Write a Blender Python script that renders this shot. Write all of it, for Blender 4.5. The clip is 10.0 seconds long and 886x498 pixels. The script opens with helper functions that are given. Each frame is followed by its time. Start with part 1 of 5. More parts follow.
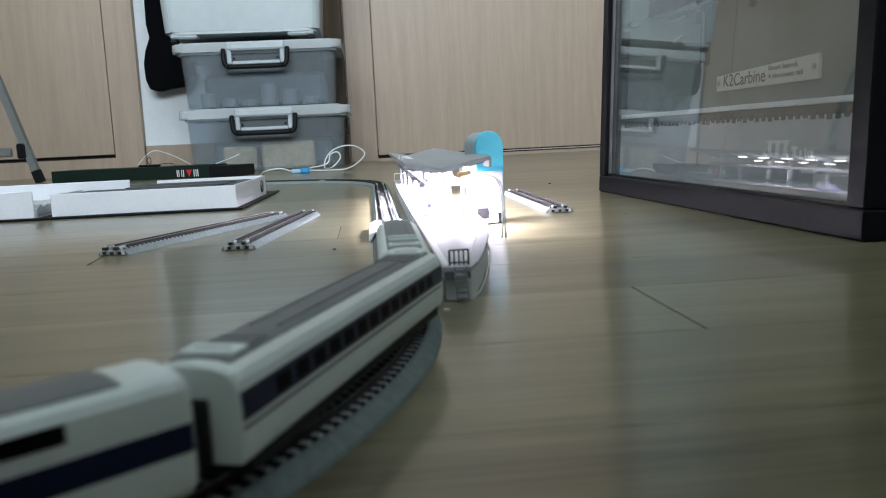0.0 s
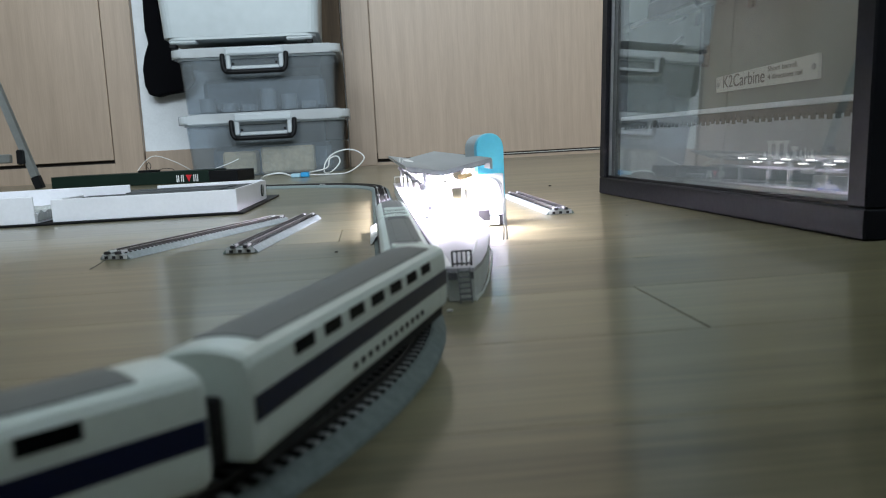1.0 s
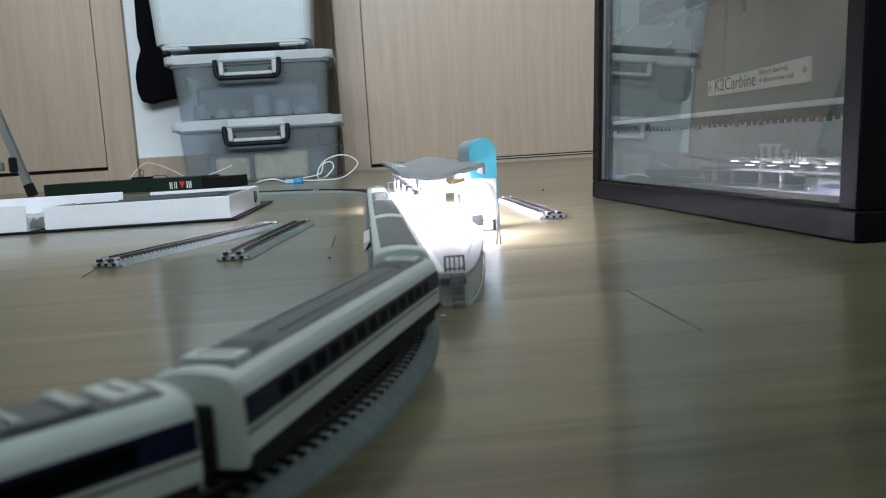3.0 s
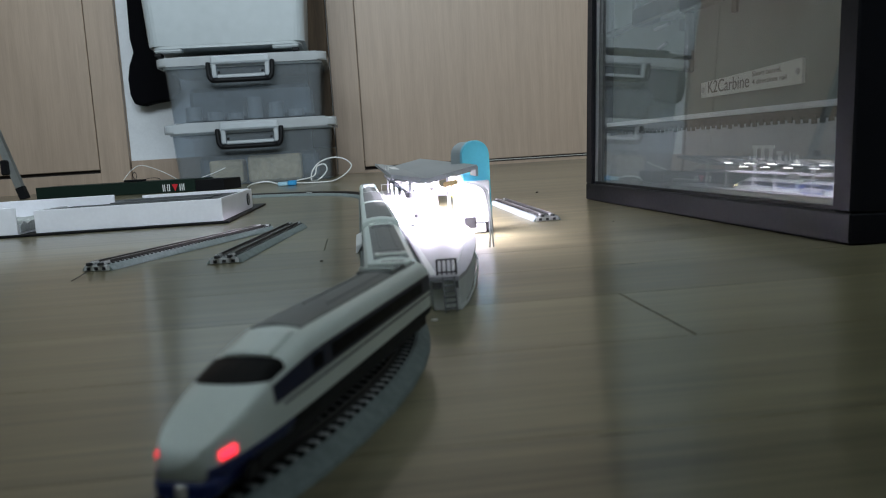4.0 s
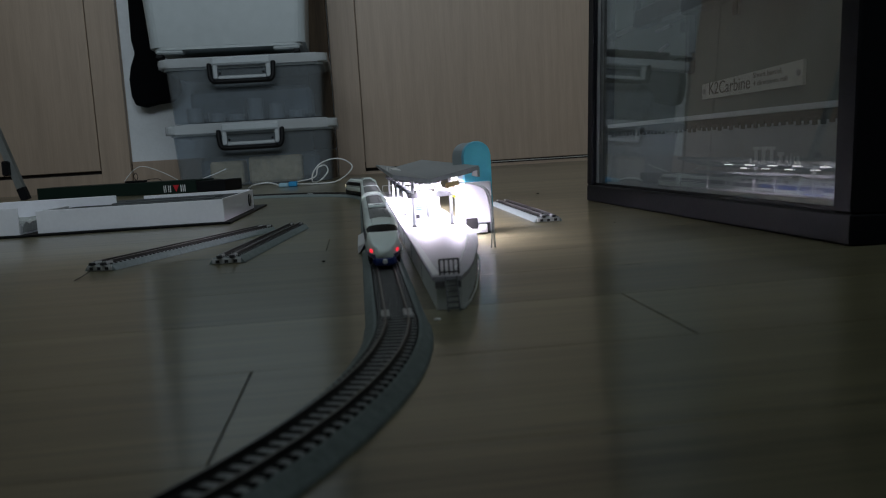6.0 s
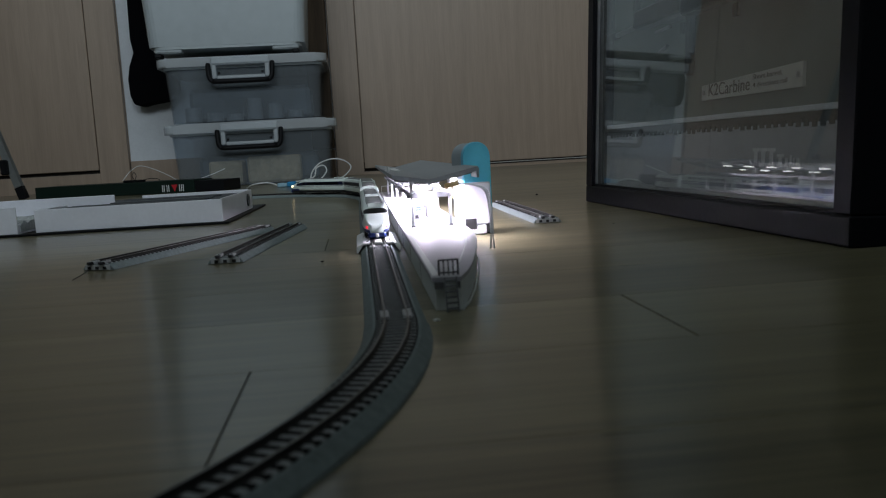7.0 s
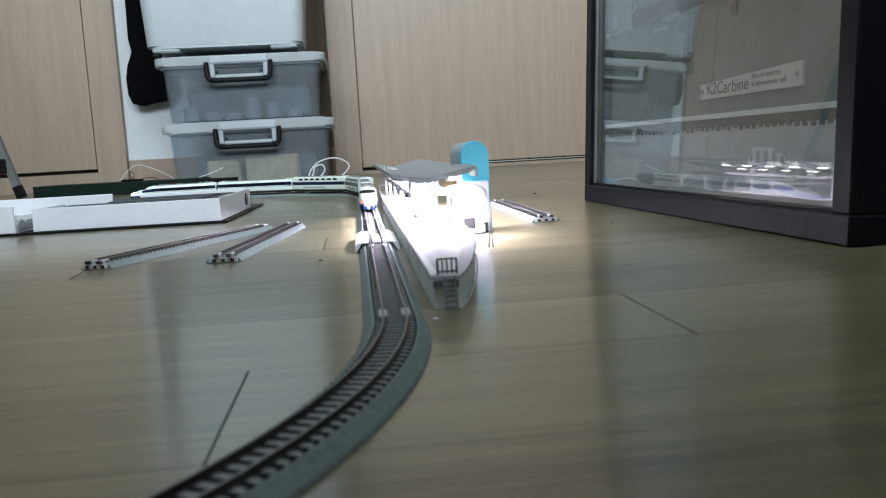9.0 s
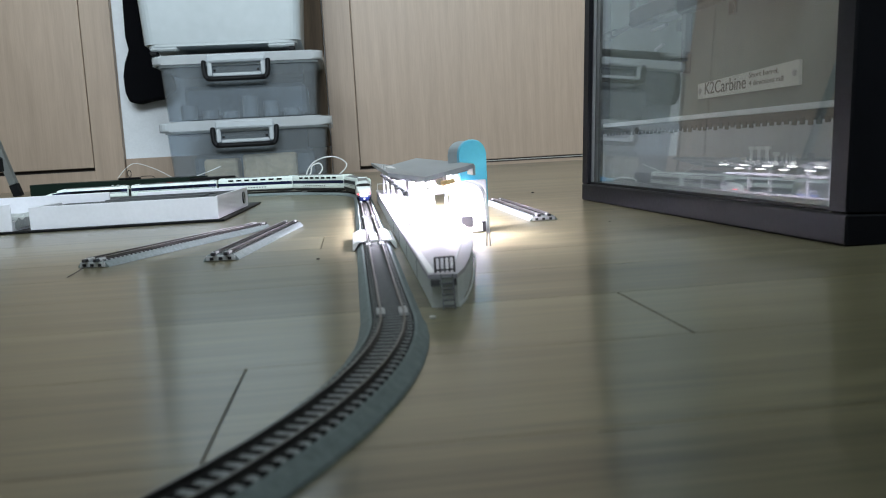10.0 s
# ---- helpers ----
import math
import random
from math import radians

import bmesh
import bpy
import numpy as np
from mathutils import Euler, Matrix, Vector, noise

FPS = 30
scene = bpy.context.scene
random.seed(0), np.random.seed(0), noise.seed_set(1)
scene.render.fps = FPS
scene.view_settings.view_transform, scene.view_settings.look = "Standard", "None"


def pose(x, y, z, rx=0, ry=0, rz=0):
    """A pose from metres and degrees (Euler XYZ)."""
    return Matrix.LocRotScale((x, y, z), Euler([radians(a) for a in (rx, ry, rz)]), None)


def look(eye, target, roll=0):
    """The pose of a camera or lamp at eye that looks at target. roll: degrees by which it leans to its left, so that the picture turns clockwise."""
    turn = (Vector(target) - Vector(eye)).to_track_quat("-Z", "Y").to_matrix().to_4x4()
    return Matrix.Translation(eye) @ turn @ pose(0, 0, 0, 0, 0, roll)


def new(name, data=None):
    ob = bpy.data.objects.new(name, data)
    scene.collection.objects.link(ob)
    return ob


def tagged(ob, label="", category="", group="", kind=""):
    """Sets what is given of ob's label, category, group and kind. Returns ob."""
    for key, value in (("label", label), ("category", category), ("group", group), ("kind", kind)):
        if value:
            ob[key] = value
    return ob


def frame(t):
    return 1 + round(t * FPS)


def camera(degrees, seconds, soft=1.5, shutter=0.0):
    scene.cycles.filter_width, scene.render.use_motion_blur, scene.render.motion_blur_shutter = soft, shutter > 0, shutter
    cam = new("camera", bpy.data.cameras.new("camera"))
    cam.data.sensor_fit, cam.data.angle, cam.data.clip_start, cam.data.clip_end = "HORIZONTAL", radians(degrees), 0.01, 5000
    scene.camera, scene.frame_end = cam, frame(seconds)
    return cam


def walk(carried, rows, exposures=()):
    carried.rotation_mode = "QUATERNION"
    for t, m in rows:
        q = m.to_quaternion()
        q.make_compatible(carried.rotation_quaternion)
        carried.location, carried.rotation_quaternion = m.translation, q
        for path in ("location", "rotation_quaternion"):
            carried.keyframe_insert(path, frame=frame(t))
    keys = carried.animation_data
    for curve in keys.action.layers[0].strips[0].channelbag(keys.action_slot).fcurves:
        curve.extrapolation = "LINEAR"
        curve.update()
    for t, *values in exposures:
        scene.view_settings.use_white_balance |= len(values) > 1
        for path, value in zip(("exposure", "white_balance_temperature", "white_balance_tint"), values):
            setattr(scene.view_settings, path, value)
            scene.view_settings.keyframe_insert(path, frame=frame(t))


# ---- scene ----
cam = camera(55.42, 10.0, soft=1.0, shutter=0.2)
cam.data.dof.use_dof = True
cam.data.dof.focus_distance = 1.00
cam.data.dof.aperture_fstop = 22.0

# seconds, eye (x, y, z), tilt down, yaw, lean
CAMERA_ROWS = [
    (0.0, 0.0014, -0.0024, 0.0717, 7.61, 1.23, 2.77),
    (0.5, 0.0003, -0.0029, 0.0704, 7.24, 1.08, 3.06),
    (1.0, -0.0001, -0.0033, 0.0707, 7.35, 1.18, 3.13),
    (1.5, -0.0004, -0.0040, 0.0699, 7.19, 0.98, 3.12),
    (2.0, -0.0001, -0.0038, 0.0706, 7.19, 0.96, 3.24),
    (2.5, 0.0001, -0.0042, 0.0709, 7.13, 0.94, 3.41),
    (4.0, 0.0019, 0.0003, 0.0709, 6.93, 0.40, 3.57),
    (4.5, 0.0017, -0.0021, 0.0707, 6.91, 0.31, 3.60),
    (5.0, 0.0014, -0.0016, 0.0705, 6.94, 0.50, 3.58),
    (5.5, 0.0011, -0.0015, 0.0704, 6.85, 0.47, 3.58),
    (7.0, 0.0003, -0.0005, 0.0702, 6.78, 0.29, 3.28),
    (7.5, 0.0002, 0.0007, 0.0703, 6.67, 0.24, 3.32),
    (8.0, 0.0003, 0.0006, 0.0703, 6.73, 0.23, 3.29),
    (8.5, 0.0001, 0.0002, 0.0700, 6.79, 0.17, 3.24),
    (9.0, 0.0001, 0.0001, 0.0699, 6.83, 0.17, 3.25),
    (9.5, -0.0001, -0.0001, 0.0697, 6.91, 0.10, 3.16),
    (10.0, 0.0000, 0.0000, 0.0697, 6.91, -0.00, 3.16),
]
# seconds, stops: the phone closes down when the tail passes and opens again
EXPOSURES = [(0.0, 0.0), (3.7, 0.0), (4.0, -0.50), (4.2, -1.02), (4.5, -1.45), (5.0, -1.81), (5.5, -1.89), (7.0, -1.77), (7.3, -1.05), (7.6, -0.35), (8.2, -0.03), (10.0, 0.0)]


def camera_pose(x, y, z, tilt, yaw, lean):
    a, b = radians(tilt), radians(yaw)
    way = Vector((-math.sin(b) * math.cos(a), math.cos(b) * math.cos(a), -math.sin(a)))
    eye = Vector((x, y, z))
    return look(eye, eye + way, -lean)


walk(cam, [(r[0], camera_pose(*r[1:])) for r in CAMERA_ROWS], EXPOSURES)

# ---- light ----
ROOM = Matrix.Rotation(radians(5.9), 4, "Z")
WIN_U0, WIN_U1, WIN_Z0, WIN_Z1 = -1.50, 1.30, 1.15, 2.15
# deep reveal added to keep daylight off the near floor
SOUTH_V, REVEAL = -0.35, 0.55
world = bpy.data.worlds.new("overcast_sky")
scene.world = world
world.use_nodes = True
nt = world.node_tree
sky = nt.nodes.new("ShaderNodeTexSky")
sky.sky_type, sky.sun_disc, sky.sun_elevation, sky.sun_rotation = "NISHITA", False, radians(35), radians(195)
nt.links.new(sky.outputs[0], nt.nodes["Background"].inputs[0])
nt.nodes["Background"].inputs[1].default_value = 0.12
sun = new("sun", bpy.data.lights.new("sun", "SUN"))
sun.data.energy, sun.data.angle, sun.data.color = 0.5, radians(40), (1.0, 0.96, 0.9)
sun.matrix_world = look((-1.5, -6, 4.2), (0, 0, 0))


def area_lamp(name, where, sx, sy, watts, color):
    lamp = new(name, bpy.data.lights.new(name, "AREA"))
    lamp.data.shape, lamp.data.size, lamp.data.size_y = "RECTANGLE", sx, sy
    lamp.data.energy, lamp.data.color = watts, color
    lamp.matrix_world = where
    return lamp


WINDOW_WATTS = 171.0
area_lamp("window_daylight", ROOM @ look(((WIN_U0 + WIN_U1) / 2, SOUTH_V - REVEAL, (WIN_Z0 + WIN_Z1) / 2), ((WIN_U0 + WIN_U1) / 2, 3.0, (WIN_Z0 + WIN_Z1) / 2)),
          WIN_U1 - WIN_U0, WIN_Z1 - WIN_Z0, WINDOW_WATTS, (0.785, 0.92, 1.02))


# ---- materials ----
def mat(name, color, rough=0.5, metal=0.0, vary=0.12, scale=40.0, stretch=(1, 1, 1), bump=0.0, coat=0.0, fine=8.0, island=0.0, spec=0.5, coat_rough=0.15):
    m = bpy.data.materials.new(name)
    m.use_nodes = True
    t = m.node_tree
    n, b = t.nodes, t.nodes["Principled BSDF"]
    b.inputs["Roughness"].default_value, b.inputs["Metallic"].default_value = rough, metal
    b.inputs["Specular IOR Level"].default_value = spec
    b.inputs["Coat Weight"].default_value, b.inputs["Coat Roughness"].default_value = coat, coat_rough
    co, mp = n.new("ShaderNodeTexCoord"), n.new("ShaderNodeMapping")
    mp.inputs["Scale"].default_value = stretch
    t.links.new(co.outputs["Object"], mp.inputs[0])
    big, small = n.new("ShaderNodeTexNoise"), n.new("ShaderNodeTexNoise")
    big.inputs["Scale"].default_value, big.inputs["Detail"].default_value = scale, 3
    small.inputs["Scale"].default_value, small.inputs["Detail"].default_value = scale * fine, 4
    for x in (big, small):
        t.links.new(mp.outputs[0], x.inputs["Vector"])
    add = n.new("ShaderNodeMath")
    add.operation = "ADD"
    t.links.new(big.outputs["Fac"], add.inputs[0])
    t.links.new(small.outputs["Fac"], add.inputs[1])
    last = add.outputs[0]
    if island:
        info = n.new("ShaderNodeObjectInfo")
        mul = n.new("ShaderNodeMath")
        mul.operation, mul.inputs[1].default_value, mul.inputs[2].default_value = "MULTIPLY_ADD", island, -island / 2
        t.links.new(info.outputs["Random"], mul.inputs[0])
        add2 = n.new("ShaderNodeMath")
        add2.operation = "ADD"
        t.links.new(last, add2.inputs[0])
        t.links.new(mul.outputs[0], add2.inputs[1])
        last = add2.outputs[0]
    ramp = n.new("ShaderNodeMapRange")
    ramp.inputs["From Min"].default_value, ramp.inputs["From Max"].default_value = 0.6, 1.4
    ramp.inputs["To Min"].default_value, ramp.inputs["To Max"].default_value = 1 - vary, 1 + vary
    t.links.new(last, ramp.inputs["Value"])
    mix = n.new("ShaderNodeVectorMath")
    mix.operation = "SCALE"
    mix.inputs[0].default_value = color
    t.links.new(ramp.outputs[0], mix.inputs["Scale"])
    t.links.new(mix.outputs[0], b.inputs["Base Color"])
    rr = n.new("ShaderNodeMapRange")
    rr.inputs["To Min"].default_value, rr.inputs["To Max"].default_value = max(0.02, rough * 0.8), min(1.0, rough * 1.25)
    t.links.new(small.outputs["Fac"], rr.inputs["Value"])
    if vary > 0.06:
        t.links.new(rr.outputs[0], b.inputs["Roughness"])
    if bump:
        bp = n.new("ShaderNodeBump")
        bp.inputs["Strength"].default_value, bp.inputs["Distance"].default_value = bump, 0.0006
        t.links.new(small.outputs["Fac"], bp.inputs["Height"])
        t.links.new(bp.outputs[0], b.inputs["Normal"])
    return m


def glow(name, color, strength):
    m = bpy.data.materials.new(name)
    m.use_nodes = True
    b = m.node_tree.nodes["Principled BSDF"]
    b.inputs["Base Color"].default_value = (*color, 1)
    b.inputs["Emission Color"].default_value, b.inputs["Emission Strength"].default_value = (*color, 1), strength
    return m


DUST_LEAST, DUST_MOST = 0.03, 0.080


def pane_glass(name, tint=(0.95, 0.97, 0.96)):
    """A thin pane: clear, with a mirror image that grows at a slant."""
    m = bpy.data.materials.new(name)
    m.use_nodes = True
    t = m.node_tree
    t.nodes.remove(t.nodes["Principled BSDF"])
    clear, gloss = t.nodes.new("ShaderNodeBsdfTransparent"), t.nodes.new("ShaderNodeBsdfGlossy")
    clear.inputs[0].default_value = (*tint, 1)
    gloss.inputs["Roughness"].default_value = 0.01
    lw, pw, ma, mix = t.nodes.new("ShaderNodeLayerWeight"), t.nodes.new("ShaderNodeMath"), t.nodes.new("ShaderNodeMath"), t.nodes.new("ShaderNodeMixShader")
    pw.operation, pw.inputs[1].default_value = "POWER", 5.0
    ma.operation, ma.inputs[1].default_value, ma.inputs[2].default_value = "MULTIPLY_ADD", 0.86, 0.140
    t.links.new(lw.outputs["Facing"], pw.inputs[0])
    t.links.new(pw.outputs[0], ma.inputs[0])
    t.links.new(ma.outputs[0], mix.inputs[0])
    t.links.new(clear.outputs[0], mix.inputs[1])
    t.links.new(gloss.outputs[0], mix.inputs[2])
    # a thin veil of dust with wiped streaks
    dust, veil = t.nodes.new("ShaderNodeBsdfDiffuse"), t.nodes.new("ShaderNodeMixShader")
    dust.inputs[0].default_value = (0.70, 0.74, 0.74, 1)
    co, mp, noise, span = t.nodes.new("ShaderNodeTexCoord"), t.nodes.new("ShaderNodeMapping"), t.nodes.new("ShaderNodeTexNoise"), t.nodes.new("ShaderNodeMapRange")
    mp.inputs["Scale"].default_value = (3.0, 0.7, 1.0)
    noise.inputs["Scale"].default_value, noise.inputs["Detail"].default_value = 7.0, 4
    span.inputs["From Min"].default_value, span.inputs["From Max"].default_value = 0.3, 0.7
    span.inputs["To Min"].default_value, span.inputs["To Max"].default_value = DUST_LEAST, DUST_MOST
    t.links.new(co.outputs["Object"], mp.inputs[0])
    t.links.new(mp.outputs[0], noise.inputs["Vector"])
    t.links.new(noise.outputs["Fac"], span.inputs["Value"])
    t.links.new(span.outputs[0], veil.inputs[0])
    t.links.new(mix.outputs[0], veil.inputs[1])
    t.links.new(dust.outputs[0], veil.inputs[2])
    t.links.new(veil.outputs[0], t.nodes["Material Output"].inputs[0])
    return m


def cloudy_plastic(name, color, share, rough=0.25):
    """Milky see-through plastic: part clear, part dull."""
    m = mat(name, color, rough, 0, 0.06, 5)
    t = m.node_tree
    b = t.nodes["Principled BSDF"]
    clear, mix = t.nodes.new("ShaderNodeBsdfTransparent"), t.nodes.new("ShaderNodeMixShader")
    clear.inputs[0].default_value = (0.86, 0.9, 0.94, 1)
    mix.inputs[0].default_value = share
    t.links.new(clear.outputs[0], mix.inputs[1])
    t.links.new(b.outputs[0], mix.inputs[2])
    t.links.new(mix.outputs[0], t.nodes["Material Output"].inputs[0])
    return m


M_PLANK = mat("laminate_plank", (0.186, 0.164, 0.095), 0.30, 0, 0.48, 4, (0.7, 14, 1), 0.04, 0.55, 5, 0.28, 0.20, 0.14)
M_GAP = mat("dark_plank_joint", (0.05, 0.042, 0.032), 0.8)
M_OAK = mat("pale_oak_veneer", (0.375, 0.280, 0.207), 0.45, 0, 0.13, 6, (9, 9, 0.35), 0.10, 0.0, 7)
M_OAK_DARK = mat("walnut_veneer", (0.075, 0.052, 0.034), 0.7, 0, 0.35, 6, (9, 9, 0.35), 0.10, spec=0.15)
M_PAPER = mat("white_wallpaper", (0.74, 0.76, 0.78), 0.8, 0, 0.05, 25, bump=0.3)
# walls and ceiling out of view: greys picked to cut bounced light
M_WALLUNSEEN = mat("unseen_wall_grey", (0.24, 0.25, 0.25), 0.85, 0, 0.08, 25, bump=0.3)
M_CEIL = mat("unseen_greyed_ceiling", (0.45, 0.45, 0.44), 0.9, 0, 0.03, 10)
M_DARKGAP = mat("dark_gap", (0.02, 0.015, 0.012), 0.9)
M_TUB = cloudy_plastic("cloudy_tub_plastic", (0.46, 0.49, 0.50), 0.16, 0.10)
M_LID = cloudy_plastic("cloudy_lid_plastic", (0.76, 0.79, 0.80), 0.52, 0.12)
M_WHITEBOX = cloudy_plastic("milky_white_plastic", (0.46, 0.50, 0.51), 0.93, 0.35)
M_BLACK = mat("black_plastic", (0.007, 0.007, 0.008), 0.50, 0, 0.2, spec=0.15)
M_CLOTH = mat("black_cloth", (0.004, 0.004, 0.005), 0.95, 0, 0.2, 200, bump=0.3, spec=0.05)
M_CARD = mat("white_card", (0.80, 0.80, 0.84), 0.55, 0, 0.04, 30)
M_FOAM = mat("grey_foam", (0.07, 0.075, 0.08), 0.9, 0, 0.2, 120, bump=0.4)
M_GREEN = mat("dark_green_card", (0.006, 0.016, 0.011), 0.5, 0, 0.15, 30, spec=0.25)
M_CARDBROWN = mat("brown_card", (0.58, 0.44, 0.27), 0.8, 0, 0.25, 12)
M_CABLE = mat("white_cable", (0.75, 0.75, 0.73), 0.45, 0, 0.04)
M_PLUGBLUE = mat("blue_plug_plastic", (0.03, 0.30, 0.60), 0.4, 0, 0.08)
M_ROADBED = mat("grey_roadbed", (0.200, 0.240, 0.236), 0.8, 0, 0.28, 300, bump=0.9, fine=6)
M_BALLAST = mat("grey_ballast", (0.40, 0.42, 0.42), 0.9, 0, 0.35, 500, bump=1.0)
M_TIE = mat("black_brown_tie", (0.010, 0.0095, 0.009), 0.8, 0, 0.2, 200, spec=0.2)
M_RAIL = mat("nickel_silver_rail", (0.22, 0.22, 0.21), 0.42, 1.0, 0.12, 120)
M_RAILSIDE = mat("blackened_rail_side", (0.030, 0.028, 0.026), 0.5, 0.0, 0.2, 120, spec=0.3)
M_JOINER = mat("grey_joiner", (0.46, 0.47, 0.47), 0.6, 0, 0.15)
M_WHITEPL = mat("white_plastic", (0.80, 0.80, 0.79), 0.4, 0, 0.04, 60)
M_TRAIN = mat("ivory_train_paint", (0.84, 0.92, 0.87), 0.28, 0, 0.03, 80)
M_TRAINBLUE = mat("blue_train_paint", (0.010, 0.024, 0.13), 0.28, 0, 0.06, 80)
M_TRAINROOF = mat("grey_train_roof", (0.20, 0.21, 0.205), 0.55, 0, 0.08, 120)
M_STRIPE = mat("navy_stripe_paint", (0.006, 0.011, 0.045), 0.30, 0, 0.06, 80, spec=0.3)
M_TRAINWIN = mat("dark_train_window", (0.004, 0.0045, 0.005), 0.40, 0, 0.1, spec=0.06)
M_UNDER = mat("dark_underframe", (0.012, 0.012, 0.013), 0.7, 0, 0.2, 120)
M_STEEL = mat("worn_steel", (0.45, 0.45, 0.45), 0.4, 1.0, 0.15)
M_REDLAMP = glow("red_tail_lamp", (1.0, 0.02, 0.04), 5.0)
M_HEADLAMP = glow("warm_headlamp", (1.0, 0.80, 0.45), 14.0)
M_DECK = mat("pale_platform_deck", (0.42, 0.41, 0.44), 0.45, 0, 0.10, 90, bump=0.1)
M_PLATSIDE = mat("grey_platform_side", (0.72, 0.75, 0.73), 0.65, 0, 0.10, 60)
M_PLATDARK = mat("dark_platform_side", (0.10, 0.10, 0.105), 0.6, 0, 0.15, 60)
M_STROOF = mat("grey_station_roof", (0.33, 0.35, 0.36), 0.5, 0, 0.10, 60, (1, 0.1, 1))
M_STFRAME = mat("grey_station_frame", (0.17, 0.175, 0.18), 0.55, 0, 0.08, 60)
M_RAILDARK = mat("dark_railing", (0.035, 0.033, 0.036), 0.5, 0, 0.1)
M_LED = glow("white_led", (1.0, 0.98, 0.98), 14.0)
M_ORANGE = mat("amber_tape", (0.62, 0.42, 0.18), 0.45, 0, 0.15, 90)
M_YELLOW = mat("yellow_sign", (0.85, 0.75, 0.05), 0.5, 0, 0.04)
M_SIGNBLUE = mat("blue_print", (0.10, 0.17, 0.45), 0.5, 0, 0.04)
M_INK = mat("dark_print", (0.012, 0.012, 0.014), 0.6, 0, 0.04)
M_CYAN = mat("sky_blue_plastic", (0.12, 0.55, 0.74), 0.35, 0, 0.05, 50)
M_FRAME = mat("black_frame_wood", (0.0052, 0.0054, 0.0072), 0.45, 0, 0.15, 30, (1, 1, 1), 0.08, spec=0.13)
M_PANEL = mat("olive_grey_board", (0.140, 0.162, 0.142), 0.8, 0, 0.10, 14)
M_PANELLOW = mat("grey_board", (0.50, 0.50, 0.54), 0.8, 0, 0.08, 14)
M_GUN = mat("gunmetal", (0.012, 0.0125, 0.0135), 0.60, 0.0, 0.15, 60, spec=0.15)
# paler gunmetal: highlights on the rifle put into the colour
M_GUNLIGHT = mat("highlight_gunmetal", (0.16, 0.165, 0.17), 0.35, 0.7, 0.25, 90)
M_SLOTGREY = mat("dark_grey_strip", (0.045, 0.045, 0.047), 0.7, 0, 0.2, 60, spec=0.2)
M_PLATE = mat("brushed_plate", (0.66, 0.64, 0.60), 0.42, 0.25, 0.10, 60, (30, 1, 1))
M_RED = mat("red_print", (0.60, 0.02, 0.03), 0.5, 0, 0.04)
M_ALU = mat("grey_metal_tube", (0.30, 0.31, 0.30), 0.4, 0.7, 0.1, 30)
M_POST = mat("silver_grey_post", (0.60, 0.61, 0.62), 0.4, 0, 0.06, 60)
M_JAR = mat("pale_jar", (0.20, 0.21, 0.215), 0.3, 0, 0.1)
M_PANE = pane_glass("display_glass")


# ---- mesh helpers ----
def part(name, bm, material, parent=None, label="", smooth=False):
    me = bpy.data.meshes.new(name)
    bmesh.ops.recalc_face_normals(bm, faces=bm.faces)
    bm.to_mesh(me)
    bm.free()
    if smooth:
        for p in me.polygons:
            p.use_smooth = True
    me.materials.append(material)
    ob = new(name, me)
    if parent is not None:
        ob.parent = parent
    if label:
        ob["label"] = label
    return ob


def share(name, me, parent, m):
    ob = new(name, me)
    ob.parent = parent
    ob.matrix_basis = m
    return ob


def thing(name, m, label, category, group=""):
    ob = new(name)
    ob.matrix_world = m
    ob.empty_display_size = 0.02
    return tagged(ob, label, category, group)


def structure(ob, label, category):
    return tagged(ob, label, category, "", "structure")


def box(bm, x0, x1, y0, y1, z0, z1, bevel=0.0, seg=1, m=None):
    r = bmesh.ops.create_cube(bm, size=1.0)
    vs = r["verts"]
    for v in vs:
        v.co = Vector(((x0 + x1) / 2 + v.co.x * (x1 - x0), (y0 + y1) / 2 + v.co.y * (y1 - y0), (z0 + z1) / 2 + v.co.z * (z1 - z0)))
    if bevel:
        es = list({e for v in vs for e in v.link_edges})
        r = bmesh.ops.bevel(bm, geom=es, offset=bevel, segments=seg, affect="EDGES", profile=0.5)
        vs = list({v for f in r["faces"] for v in f.verts} | {v for v in vs if v.is_valid})
    if m is not None:
        bmesh.ops.transform(bm, matrix=m, verts=vs)
    return bm


def bx(*a, **k):
    return box(bmesh.new(), *a, **k)


def smooth_points(pts, n=6):
    """Catmull-Rom through pts."""
    pts = [Vector(p) for p in pts]
    out = []
    for i in range(len(pts) - 1):
        p0, p1, p2, p3 = pts[max(i - 1, 0)], pts[i], pts[i + 1], pts[min(i + 2, len(pts) - 1)]
        for k in range(n):
            t = k / n
            out.append(0.5 * ((2 * p1) + (p2 - p0) * t + (2 * p0 - 5 * p1 + 4 * p2 - p3) * t * t + (3 * p1 - p0 - 3 * p2 + p3) * t ** 3))
    out.append(pts[-1])
    return out


